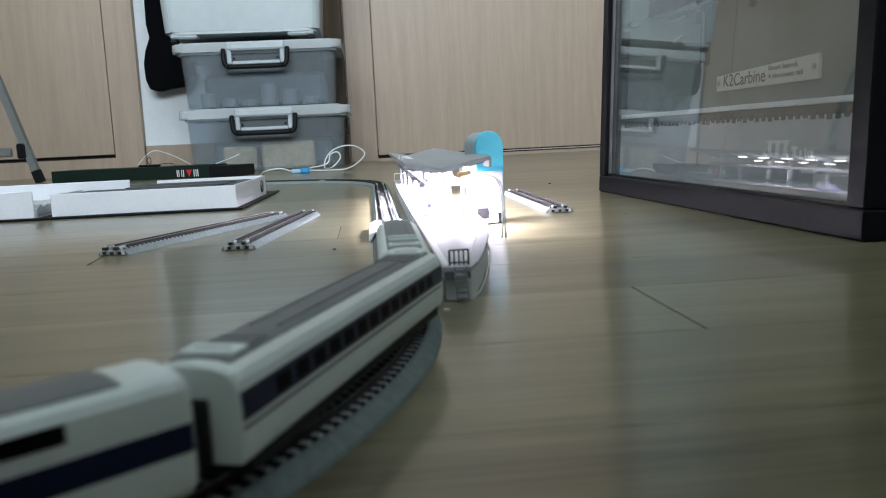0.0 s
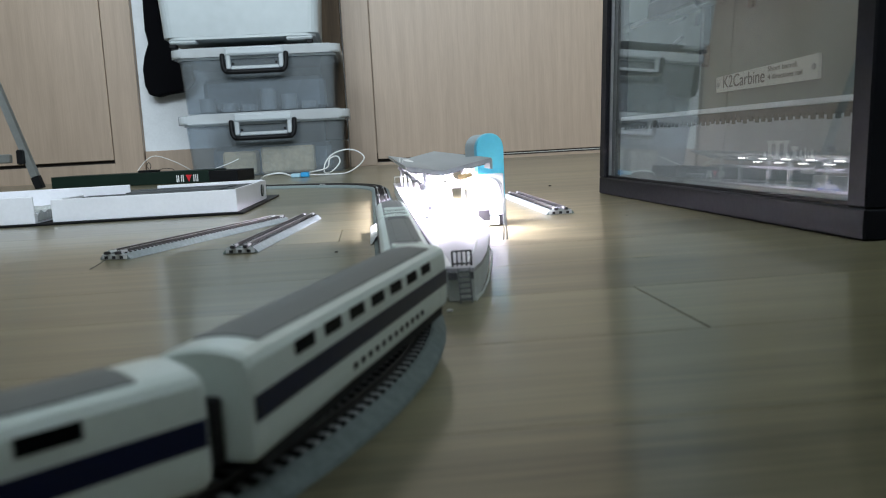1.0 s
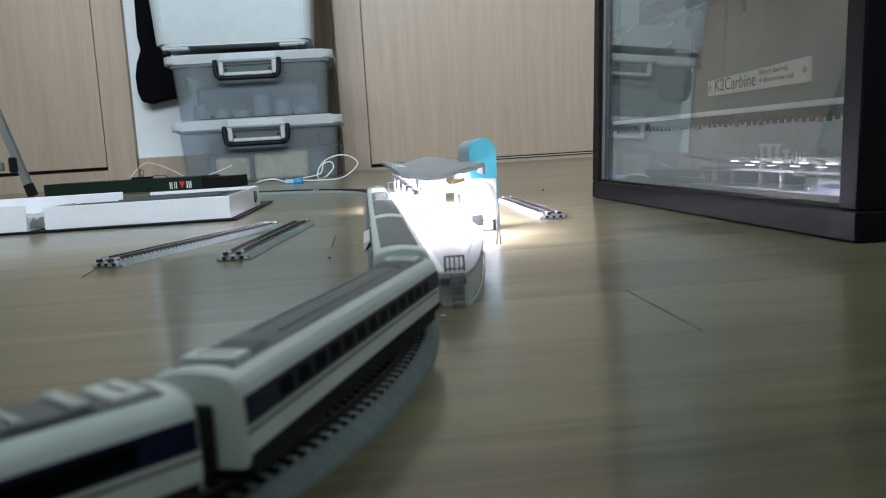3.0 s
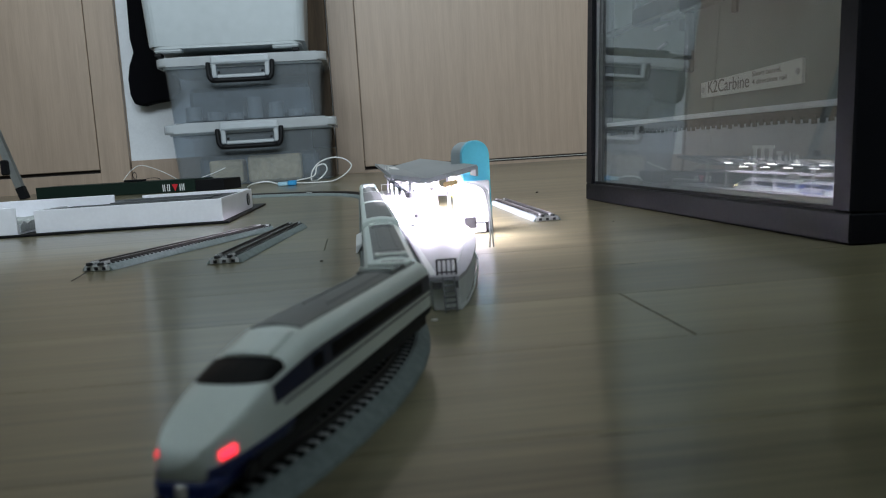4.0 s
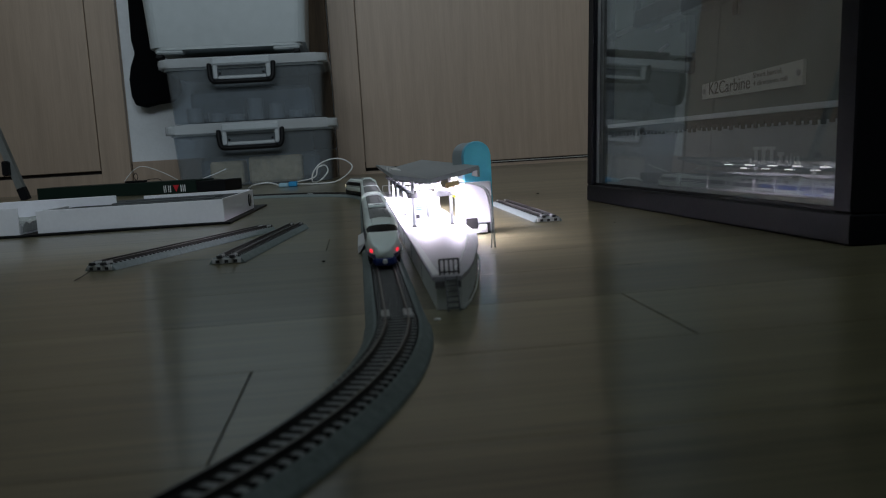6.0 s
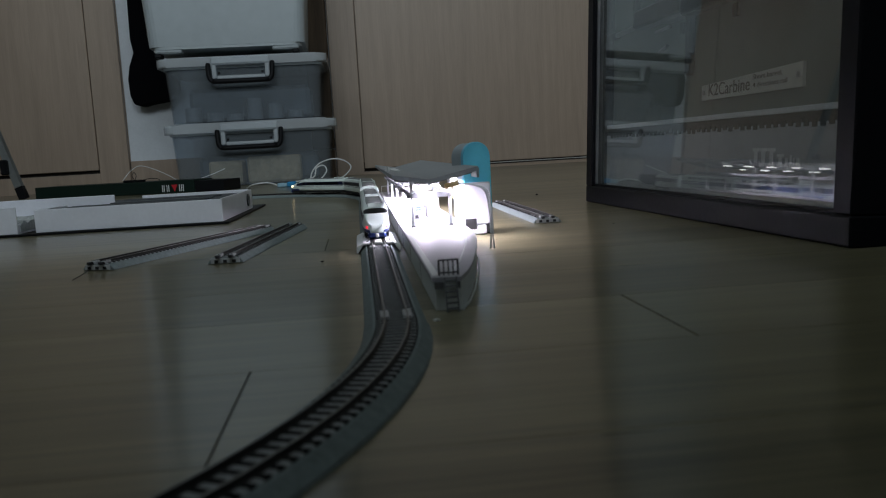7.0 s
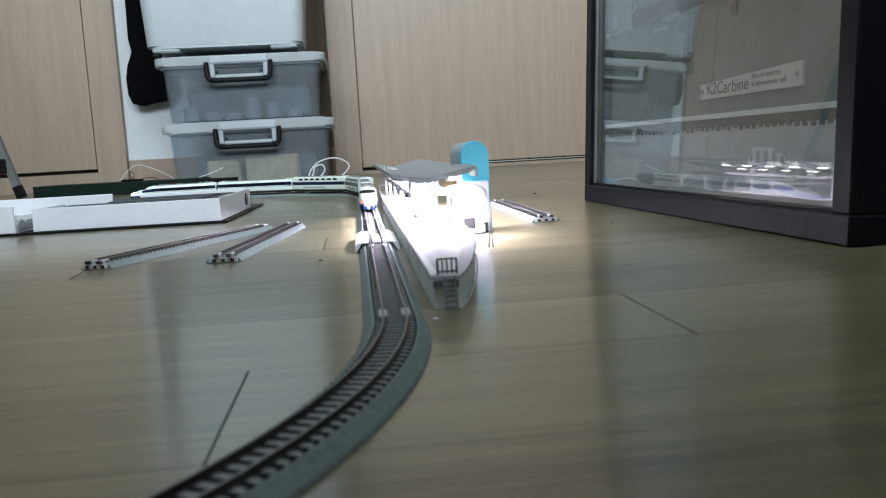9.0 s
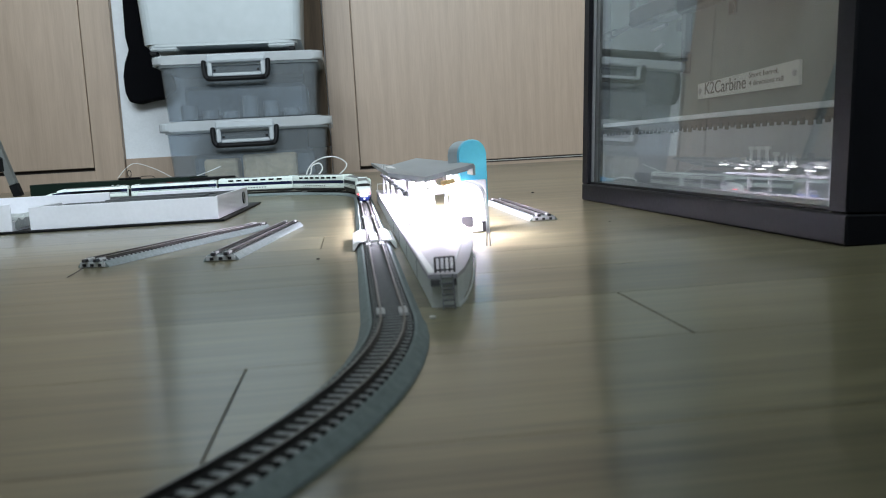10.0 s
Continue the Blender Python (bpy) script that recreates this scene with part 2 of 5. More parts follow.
def sweep(bm, pts, ring, closed=False):
    """Sweep the closed 2D ring (side, up) along pts."""
    pts = [Vector(p) for p in pts]
    n = len(pts)
    rings = []
    for i, p in enumerate(pts):
        d = pts[(i + 1) % n if closed else min(i + 1, n - 1)] - pts[i - 1 if (closed or i) else 0]
        d.normalize()
        side = d.cross(Vector((0, 0, 1)))
        if side.length < 1e-4:
            side = Vector((1, 0, 0))
        side.normalize()
        up = side.cross(d)
        rings.append([bm.verts.new(p + side * a + up * b) for a, b in ring])
    m = len(ring)
    for i in range(n if closed else n - 1):
        a, b = rings[i], rings[(i + 1) % n]
        for k in range(m):
            bm.faces.new((a[k], a[(k + 1) % m], b[(k + 1) % m], b[k]))
    if not closed:
        bm.faces.new(rings[0])
        bm.faces.new(rings[-1][::-1])
    return bm


def tube(bm, pts, r, seg=8, closed=False):
    return sweep(bm, pts, [(r * math.cos(2 * math.pi * k / seg), r * math.sin(2 * math.pi * k / seg)) for k in range(seg)], closed)


def prism(bm, outline, z0, z1):
    """Upright prism over a 2D outline."""
    lo = [bm.verts.new((x, y, z0)) for x, y in outline]
    hi = [bm.verts.new((x, y, z1)) for x, y in outline]
    n = len(outline)
    for i in range(n):
        bm.faces.new((lo[i], lo[(i + 1) % n], hi[(i + 1) % n], hi[i]))
    bm.faces.new(lo[::-1])
    bm.faces.new(hi)
    return bm


def cyl(bm, c, r, h, axis="Z", seg=20):
    rot = {"Z": Matrix.Identity(4), "X": Matrix.Rotation(radians(90), 4, "Y"), "Y": Matrix.Rotation(radians(90), 4, "X")}[axis]
    bmesh.ops.create_cone(bm, cap_ends=True, segments=seg, radius1=r, radius2=r, depth=h, matrix=Matrix.Translation(c) @ rot)
    return bm


def rounded_rect(w, h, r, n=6):
    pts = []
    for cx, cy, a0 in ((w / 2 - r, h / 2 - r, 0), (-w / 2 + r, h / 2 - r, 90), (-w / 2 + r, -h / 2 + r, 180), (w / 2 - r, -h / 2 + r, 270)):
        for k in range(n + 1):
            a = radians(a0 + 90 * k / n)
            pts.append((cx + r * math.cos(a), cy + r * math.sin(a)))
    return pts


# ---- room ----
R_U0, R_U1, R_V0, R_V1, R_H = -2.40, 1.60, SOUTH_V, 2.90, 2.35


def room_part(name, bm, material, label, category):
    ob = part(name, bm, material)
    ob.matrix_world = ROOM
    return structure(ob, label, category)


def build_room():
    room_part("wall_north", bx(R_U0 - 0.1, R_U1 + 0.1, R_V1, R_V1 + 0.12, 0, R_H), M_PAPER, "white papered wall behind the storage tubs", "wall")
    room_part("wall_recess", bx(-0.7145, -0.0585, 2.8225, R_V1 - 0.0005, 0, R_H - 0.001), M_PAPER, "white papered wall between the wardrobes", "wall")
    # south, side walls and ceiling are unseen, added to hold the light down
    bm = bmesh.new()
    for a in ((R_U0 - 0.1, WIN_U0, 0, R_H), (WIN_U1, R_U1 + 0.1, 0, R_H), (WIN_U0, WIN_U1, 0, WIN_Z0), (WIN_U0, WIN_U1, WIN_Z1, R_H)):
        box(bm, a[0], a[1], R_V0 - REVEAL - 0.04, R_V0, a[2], a[3])
    room_part("wall_south", bm, M_WALLUNSEEN, "unseen wall with a wide window opening, thick and greyed to limit light", "wall")
    room_part("wall_west", bx(R_U0 - 0.12, R_U0, R_V0, R_V1, 0, R_H), M_WALLUNSEEN, "unseen plain side wall, greyed to cut bounced light", "wall")
    room_part("wall_east", bx(R_U1, R_U1 + 0.12, R_V0, R_V1, 0, R_H), M_WALLUNSEEN, "unseen plain side wall, greyed to cut bounced light", "wall")
    room_part("ceiling", bx(R_U0 - 0.12, R_U1 + 0.12, R_V0 - 0.12, R_V1 + 0.12, R_H, R_H + 0.1), M_CEIL, "unseen plain ceiling, greyed to cut bounced light", "ceiling")
    # window out of view, placed to steer the daylight
    win = new("window_1")
    win.matrix_world = ROOM
    structure(win, "unseen wide white-framed window", "window")
    mid = (WIN_U0 + WIN_U1) / 2
    for a in ((WIN_U0, WIN_U0 + 0.05, WIN_Z0, WIN_Z1), (WIN_U1 - 0.05, WIN_U1, WIN_Z0, WIN_Z1), (mid - 0.03, mid + 0.03, WIN_Z0 + 0.031, WIN_Z1 - 0.031),
              (WIN_U0 + 0.051, WIN_U1 - 0.051, WIN_Z0, WIN_Z0 + 0.03), (WIN_U0 + 0.051, WIN_U1 - 0.051, WIN_Z1 - 0.03, WIN_Z1)):
        part("window_frame", bx(a[0], a[1], R_V0 - REVEAL + 0.02, R_V0 - REVEAL + 0.07, a[2], a[3], bevel=0.004), M_WHITEPL, win)
    base = bmesh.new()
    box(base, -0.7135, -0.0595, 2.8105, 2.8220, 0, 0.086, bevel=0.002)
    room_part("baseboard", base, M_OAK, "oak-coloured baseboard under the white wall", "baseboard")


def wardrobe(name, u0, u1, front, joints, plinth, label):
    """Built-in wardrobe front: doors, plinth and a fixed side strip."""
    ob = new(name)
    ob.matrix_world = ROOM
    tagged(ob, label, "wardrobe")
    part("carcass", bx(u0, u1, front + 0.022, R_V1 - 0.003, 0.0, 2.3), M_OAK, ob)
    part("shadow_gap", bx(u0 + 0.001, u1 - 0.001, front + 0.0192, front + 0.0218, plinth - 0.012, plinth + 0.02), M_DARKGAP, ob)
    part("plinth", bx(u0, u1, front + 0.006, front + 0.0190, 0.0, plinth - 0.011), M_OAK, ob)
    for a, b, kind in joints:
        low = 0.0 if kind == "panel" else plinth
        part("door" if kind == "door" else "side_panel", bx(a + 0.0012, b - 0.0012, front, front + 0.019, low, 2.28, bevel=0.0012), M_OAK, ob)
    return ob


def build_wardrobes():
    wardrobe("wardrobe", -2.38, -0.715, 2.80, ((-2.38, -1.30, "door"), (-1.30, -0.809, "door"), (-0.809, -0.715, "panel")), 0.064,
             "pale oak built-in wardrobe with flush doors")
    wardrobe("wardrobe", -0.058, 1.58, 2.80, ((-0.058, 0.032, "panel"), (0.032, 0.87, "door"), (0.87, 1.58, "door")), 0.020,
             "pale oak built-in wardrobe with wide flush door")
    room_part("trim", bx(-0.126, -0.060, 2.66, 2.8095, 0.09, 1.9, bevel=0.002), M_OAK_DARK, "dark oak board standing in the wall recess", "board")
    trim = part("trim", bx(0.20, 1.50, 2.7965, 2.7995, 0.0140, 0.0160), M_PLATE)
    trim.matrix_world = ROOM
    structure(trim, "thin pale metal strip below the wardrobe door", "trim strip")
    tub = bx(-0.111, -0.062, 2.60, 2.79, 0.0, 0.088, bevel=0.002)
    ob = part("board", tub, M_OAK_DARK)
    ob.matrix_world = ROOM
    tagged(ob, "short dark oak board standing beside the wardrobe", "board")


build_room()
build_wardrobes()


# ---- track ----
JOINT = Vector((-0.0216, 0.3300, 0.0))
HEADING = radians(-5.75)
FWD, RGT = Vector((math.sin(HEADING), math.cos(HEADING), 0)), Vector((math.cos(HEADING), -math.sin(HEADING), 0))
RADIUS, STRAIGHT, SIDE = 0.320, 0.930, 0.496
ARC = RADIUS * math.pi / 2
RAIL_Z = 0.0070


def loop_local(s):
    """Plan place and heading (from forward, to the left) at s along the closed loop; 0 is the near end of the first straight."""
    total = 2 * STRAIGHT + 2 * SIDE + 4 * ARC
    s = s % total
    legs = ((STRAIGHT, 0), (ARC, 1), (SIDE, 0), (ARC, 1), (STRAIGHT, 0), (ARC, 1), (SIDE, 0), (ARC, 1))
    x, y, h = 0.0, 0.0, 0.0
    for length, turn in legs:
        u = min(s, length)
        if turn:
            a = u / RADIUS
            cx, cy = x - RADIUS * math.cos(h), y - RADIUS * math.sin(h)
            x, y, h = cx + RADIUS * math.cos(h + a), cy + RADIUS * math.sin(h + a), h + a
        else:
            x, y = x - math.sin(h) * u, y + math.cos(h) * u
        s -= u
        if s <= 1e-9:
            break
    return x, y, h


def on_track(s, z=0.0, off=0.0):
    x, y, h = loop_local(s)
    x, y = x + off * math.cos(h), y + off * math.sin(h)
    return JOINT + RGT * x + FWD * y + Vector((0, 0, z))


def track_heading(s):
    return loop_local(s)[2] - HEADING


TIE_PITCH = 0.0050
tie_bm = bx(-0.0080, 0.0080, -0.00115, 0.00115, -0.0006, 0.00006)
TIE_MESH = bpy.data.meshes.new("tie")
tie_bm.to_mesh(TIE_MESH)
tie_bm.free()
TIE_MESH.materials.append(M_TIE)


def track_section(length, place, label, singly, group, half=0.0125):
    """One piece of roadbed track. place(s, z, off) gives points along it."""
    root = thing("track_section", Matrix.Identity(4), label, "toy track", group)
    n = max(2, int(length / 0.02) + 1)
    ss = [length * k / (n - 1) for k in range(n)]
    trap = [(-half, 0.0002), (half, 0.0002), (half - 0.0004, 0.0012), (0.0092, 0.0044), (-0.0092, 0.0044), (-half + 0.0004, 0.0012)]
    part("roadbed", sweep(bmesh.new(), [place(s) for s in ss], trap), M_ROADBED, root)
    part("ballast", sweep(bmesh.new(), [place(s, 0.0044) for s in ss], [(-0.0080, -0.0003), (0.0080, -0.0003), (0.0074, 0.0005), (-0.0074, 0.0005)]), M_BALLAST, root)
    for off in (-0.0045, 0.0045):
        foot = [(-0.0008, 0), (0.0008, 0), (0.0008, 0.0004), (0.00030, 0.0006), (0.00040, 0.0013), (0.00044, 0.0018), (-0.00044, 0.0018), (-0.00040, 0.0013), (-0.00030, 0.0006), (-0.0008, 0.0004)]
        rail = part("rail", sweep(bmesh.new(), [place(s, 0.0049, off) for s in ss], foot), M_RAILSIDE, root, "blackened rail side")
        part("rail_head", sweep(bmesh.new(), [place(s, 0.0067, off) for s in ss], [(-0.00040, 0), (0.00040, 0), (0.00034, 0.0003), (-0.00034, 0.0003)]), M_RAIL, rail, "bright rail head")
    for s in (0.003, length - 0.003):
        for off in (-0.0045, 0.0045):
            p, q = place(s, 0.0055, off), place(min(s + 0.001, length), 0.0055, off)
            a = math.atan2((q - p).y, (q - p).x)
            part("rail_joiner", bx(-0.0036, 0.0036, -0.0017, 0.0017, -0.0008, 0.0010, bevel=0.0003, m=Matrix.Translation(p) @ Matrix.Rotation(a, 4, "Z")), M_JOINER, root)
    if group.startswith("loose"):
        for s, t in ((-0.0012, 0.0), (length, length + 0.0012)):
            p = place(s, 0.0)
            d = place(t, 0.0) - p
            a = math.atan2(d.y, d.x)
            end = part("end_plate", bx(0, 0.0011, -0.0100, 0.0100, 0.0004, 0.0040, bevel=0.0002, m=Matrix.Translation(p) @ Matrix.Rotation(a, 4, "Z")), M_JOINER, root)
            for y in (-0.0062, 0.0, 0.0062):
                part("slot", bx(-0.0004, 0.0015, y - 0.0013, y + 0.0013, 0.0008, 0.0028, m=Matrix.Translation(p) @ Matrix.Rotation(a, 4, "Z")), M_INK, end)
            for y in (-0.0045, 0.0045):
                part("joiner_tongue", bx(-0.0030, 0.0040, y - 0.0015, y + 0.0015, 0.0041, 0.0062, bevel=0.0004, m=Matrix.Translation(p) @ Matrix.Rotation(a, 4, "Z")), M_INK, end)
    count = int(length / TIE_PITCH)
    bm = None if singly else bmesh.new()
    for k in range(count):
        s = (k + 0.5) * length / count
        p, q = place(s, 0.0050), place(min(s + 0.001, length), 0.0050)
        if (q - p).length < 1e-6:
            continue
        a = math.atan2((q - p).y, (q - p).x) - math.pi / 2
        m = Matrix.Translation(p) @ Matrix.Rotation(a, 4, "Z")
        if singly:
            share("tie", TIE_MESH, root, m)
        else:
            vs = [bm.verts.new(m @ v.co) for v in TIE_MESH.vertices]
            for f in TIE_MESH.polygons:
                bm.faces.new([vs[i] for i in f.vertices])
    if bm:
        part("sleeper_strip", bm, M_TIE, root)["kind"] = "stuff"
    return root


def build_loop():
    runs = [(-2 * ARC / 2, ARC / 2, True), (-ARC / 2, ARC / 2, True), (0.0, 0.248, True), (0.248, 0.248, False), (0.496, 0.248, False), (0.744, STRAIGHT - 0.744, False)]
    s = STRAIGHT
    runs += [(s, ARC / 2, False), (s + ARC / 2, ARC / 2, False)]
    s += ARC
    runs += [(s, 0.248, False), (s + 0.248, 0.248, False)]
    s += SIDE
    runs += [(s, ARC / 2, False), (s + ARC / 2, ARC / 2, False)]
    s += ARC
    runs += [(s + 0.248 * k, min(0.248, STRAIGHT - 0.248 * k), False) for k in range(4)]
    s += STRAIGHT
    runs += [(s, ARC / 2, False), (s + ARC / 2, ARC / 2, False)]
    s += ARC
    runs += [(s, 0.248, False), (s + 0.248, 0.248, False)]
    for s0, length, singly in runs:
        bend = s0 < 0 or abs(length - ARC / 2) < 1e-6
        label = "curved grey roadbed model track with silver rails" if bend else "straight grey roadbed model track with silver rails"
        track_section(length, lambda s, z=0.0, off=0.0, s0=s0: on_track(s0 + s, z, off), label, singly, "track sections of the loop", 0.0133 if bend else 0.0128)


def loose_track(x0, y0, x1, y1, label):
    a, b = Vector((x0, y0, 0)), Vector((x1, y1, 0))
    d = (b - a).normalized()
    side = Vector((d.y, -d.x, 0))
    track_section(0.248, lambda s, z=0.0, off=0.0: a + d * s + side * off + Vector((0, 0, z)), label, False, "loose track sections")


def rerailer():
    """White ramp that sets wheels on the rails, lying over the track."""
    s0, s1 = 0.262, 0.345
    root = thing("rerailer", Matrix.Identity(4), "white plastic rerailing ramp laid over the track", "rerailer")
    for sgn in (-1, 1):
        ring = [(sgn * 0.0056, 0.0060), (sgn * 0.0056, 0.0070), (sgn * 0.0110, 0.0070), (sgn * 0.0152, 0.0050), (sgn * 0.0158, 0.0004), (sgn * 0.0146, 0.0004), (sgn * 0.0110, 0.0058)]
        part("side_ramp", sweep(bmesh.new(), [on_track(s0), on_track(s1)], ring), M_WHITEPL, root)
    part("centre_plate", sweep(bmesh.new(), [on_track(s0 + 0.004), on_track(s0 + 0.012), on_track(s1 - 0.03)], [(-0.0030, 0.0055), (0.0030, 0.0055), (0.0024, 0.0070), (-0.0024, 0.0070)]), M_WHITEPL, root)
    for off, ds in ((-0.0080, 0.010), (0.0080, 0.014), (0.0, 0.026)):
        part("flange_slot", sweep(bmesh.new(), [on_track(s0 + ds), on_track(s0 + ds + 0.012, 0, 0.0016)], [(off - 0.0006, 0.0066), (off + 0.0006, 0.0066), (off + 0.0006, 0.00725), (off - 0.0006, 0.00725)]), M_PLATDARK, root)


build_loop()
loose_track(-0.2420, 0.5790, -0.1770, 0.8180, "loose straight grey track section lying on the floor")
loose_track(-0.1530, 0.5770, -0.1480, 0.8250, "loose straight grey track section lying askew on the floor")
loose_track(0.0900, 0.7420, 0.0660, 0.9890, "loose straight grey track section behind the platform")
rerailer()


# ---- train ----
PITCH = 0.158
HALF = 0.0772
CAR_SPEED, TAIL_AT_END = 0.1510, 0.7362
FAST, SLOWS_AT = 0.1590, 5.5
LOW = [(0.0092, 0.0048), (0.0102, 0.0060), (0.0105, 0.0085), (0.0105, 0.0120), (0.0105, 0.0150), (0.0103, 0.0185), (0.0098, 0.0210), (0.0088, 0.0226), (0.0070, 0.0236), (0.0040, 0.0243), (0.0, 0.0246)]
HIGH = [(0.0092, 0.0048), (0.0102, 0.0060), (0.0105, 0.0085), (0.0105, 0.0125), (0.0105, 0.0165), (0.0104, 0.0212), (0.0102, 0.0237), (0.0093, 0.0253), (0.0072, 0.0263), (0.0040, 0.0269), (0.0, 0.0272)]


class Shell:
    """Car shell as a surface over (x, a): a runs from -1 (one lower edge) over the roof to 1."""

    def __init__(self, half_profile, nose):
        self.nose = nose
        right = [Vector((0, -y, z)) for y, z in half_profile]
        left = [Vector((0, y, z)) for y, z in half_profile[-2::-1]]
        self.line = right + left
        d = [0.0]
        for p, q in zip(self.line, self.line[1:]):
            d.append(d[-1] + (q - p).length)
        self.at = [2 * x / d[-1] - 1 for x in d]

    def base(self, a):
        i = 0
        while i < len(self.at) - 2 and self.at[i + 1] < a:
            i += 1
        k = (a - self.at[i]) / (self.at[i + 1] - self.at[i])
        return self.line[i].lerp(self.line[i + 1], min(max(k, 0), 1))

    def point(self, x, a):
        p = self.base(a).copy()
        p.x = x
        if self.nose:
            t = (x - (HALF - 0.047)) / 0.047
            if t > 0:
                t = min(t, 1.0)
                wide = 1 - 0.15 * t ** 2 - 0.36 * t ** 7
                z0 = 0.0040
                zz = max(0.0, (p.z - z0) / 0.0206)
                drop = 0.60 * t ** 1.25 * zz ** 1.5
                p.z = z0 + (p.z - z0) * max(0.16, 1 - drop - 0.16 * t ** 6)
                p.y *= wide * (1 - 0.20 * t * zz)
        return p

    def out(self, x, a, lift):
        e = 1e-3
        dx = self.point(x + e * 0.01, a) - self.point(x - e * 0.01, a)
        da = self.point(x, min(a + e, 1)) - self.point(x, max(a - e, -1))
        n = da.cross(dx)
        if n.length < 1e-12:
            n = Vector((0, 0, 1))
        n.normalize()
        p = self.point(x, a)
        if n.dot(Vector((0, p.y, p.z - 0.012))) < 0:
            n = -n
        return p + n * lift

    def a_of_z(self, z):
        """a on the y < 0 side at that height."""
        for i in range(len(self.line) // 2):
            p, q = self.line[i], self.line[i + 1]
            if p.z <= z <= q.z:
                return self.at[i] + (self.at[i + 1] - self.at[i]) * (z - p.z) / max(q.z - p.z, 1e-9)
        return 0.0

    def patch(self, x0, x1, a0, a1, lift, nx=2, na=2, bow=0.0):
        """A thin skin panel over the shell, with edges that run back to it; bow sweeps its ends back to points."""
        bm = bmesh.new()

        def along(i, k):
            x = x0 + (x1 - x0) * i / nx
            if not bow:
                return x
            w = (2 * k / na - 1) ** 2
            mid = (x0 + x1) / 2
            return mid - bow * w + (x - mid) * (1 - 0.40 * w * w * w)

        g = []
        for i in range(nx + 1):
            row = []
            for k in range(na + 1):
                row.append(bm.verts.new(self.out(along(i, k), a0 + (a1 - a0) * k / na, lift)))
            g.append(row)
        for i in range(nx):
            for k in range(na):
                bm.faces.new((g[i][k], g[i + 1][k], g[i + 1][k + 1], g[i][k + 1]))
        rim = [(i, 0) for i in range(nx + 1)] + [(nx, k) for k in range(1, na + 1)] + [(i, na) for i in range(nx - 1, -1, -1)] + [(0, k) for k in range(na - 1, 0, -1)]
        low = {}
        for i, k in rim:
            low[(i, k)] = bm.verts.new(self.out(along(i, k), a0 + (a1 - a0) * k / na, -0.0002))
        for j in range(len(rim)):
            p, q = rim[j], rim[(j + 1) % len(rim)]
            bm.faces.new((g[p[0]][p[1]], g[q[0]][q[1]], low[q], low[p]))
        return bm

    def solid(self, x0, x1):
        bm = bmesh.new()
        xs = [x0, x0 + 0.0015, HALF - 0.047] + [HALF - 0.047 + 0.047 * k / 16 for k in range(1, 17)] if self.nose else [x0, x0 + 0.0012, x1 - 0.0012, x1]
        rings = []
        for j, x in enumerate(xs):
            ring = []
            for a in self.at:
                p = self.point(x, a)
                if (j == 0) or (j == len(xs) - 1):
                    p.y *= 0.94
                    p.z = 0.012 + (p.z - 0.012) * 0.95
                ring.append(bm.verts.new(p))
            rings.append(ring)
        n = len(self.at)
        for r, q in zip(rings, rings[1:]):
            for k in range(n):
                bm.faces.new((r[k], r[(k + 1) % n], q[(k + 1) % n], q[k]))
        bm.faces.new(rings[0])
        bm.faces.new(rings[-1][::-1])
        return bm


def bogie(root, x):
    b = part("bogie", bx(x - 0.011, x + 0.011, -0.0072, 0.0072, 0.0012, 0.0036, bevel=0.0006), M_UNDER, root)
    for dx in (-0.0078, 0.0078):
        for y in (-0.0045, 0.0045):
            part("wheel", cyl(bmesh.new(), (x + dx, y, 0.0028), 0.0028, 0.0018, "Y", 16), M_STEEL, b)
    for y in (-0.0078, 0.0078):
        part("side_frame", bx(x - 0.0115, x + 0.0115, y - 0.0007, y + 0.0007, 0.0010, 0.0042, bevel=0.0004), M_UNDER, b)


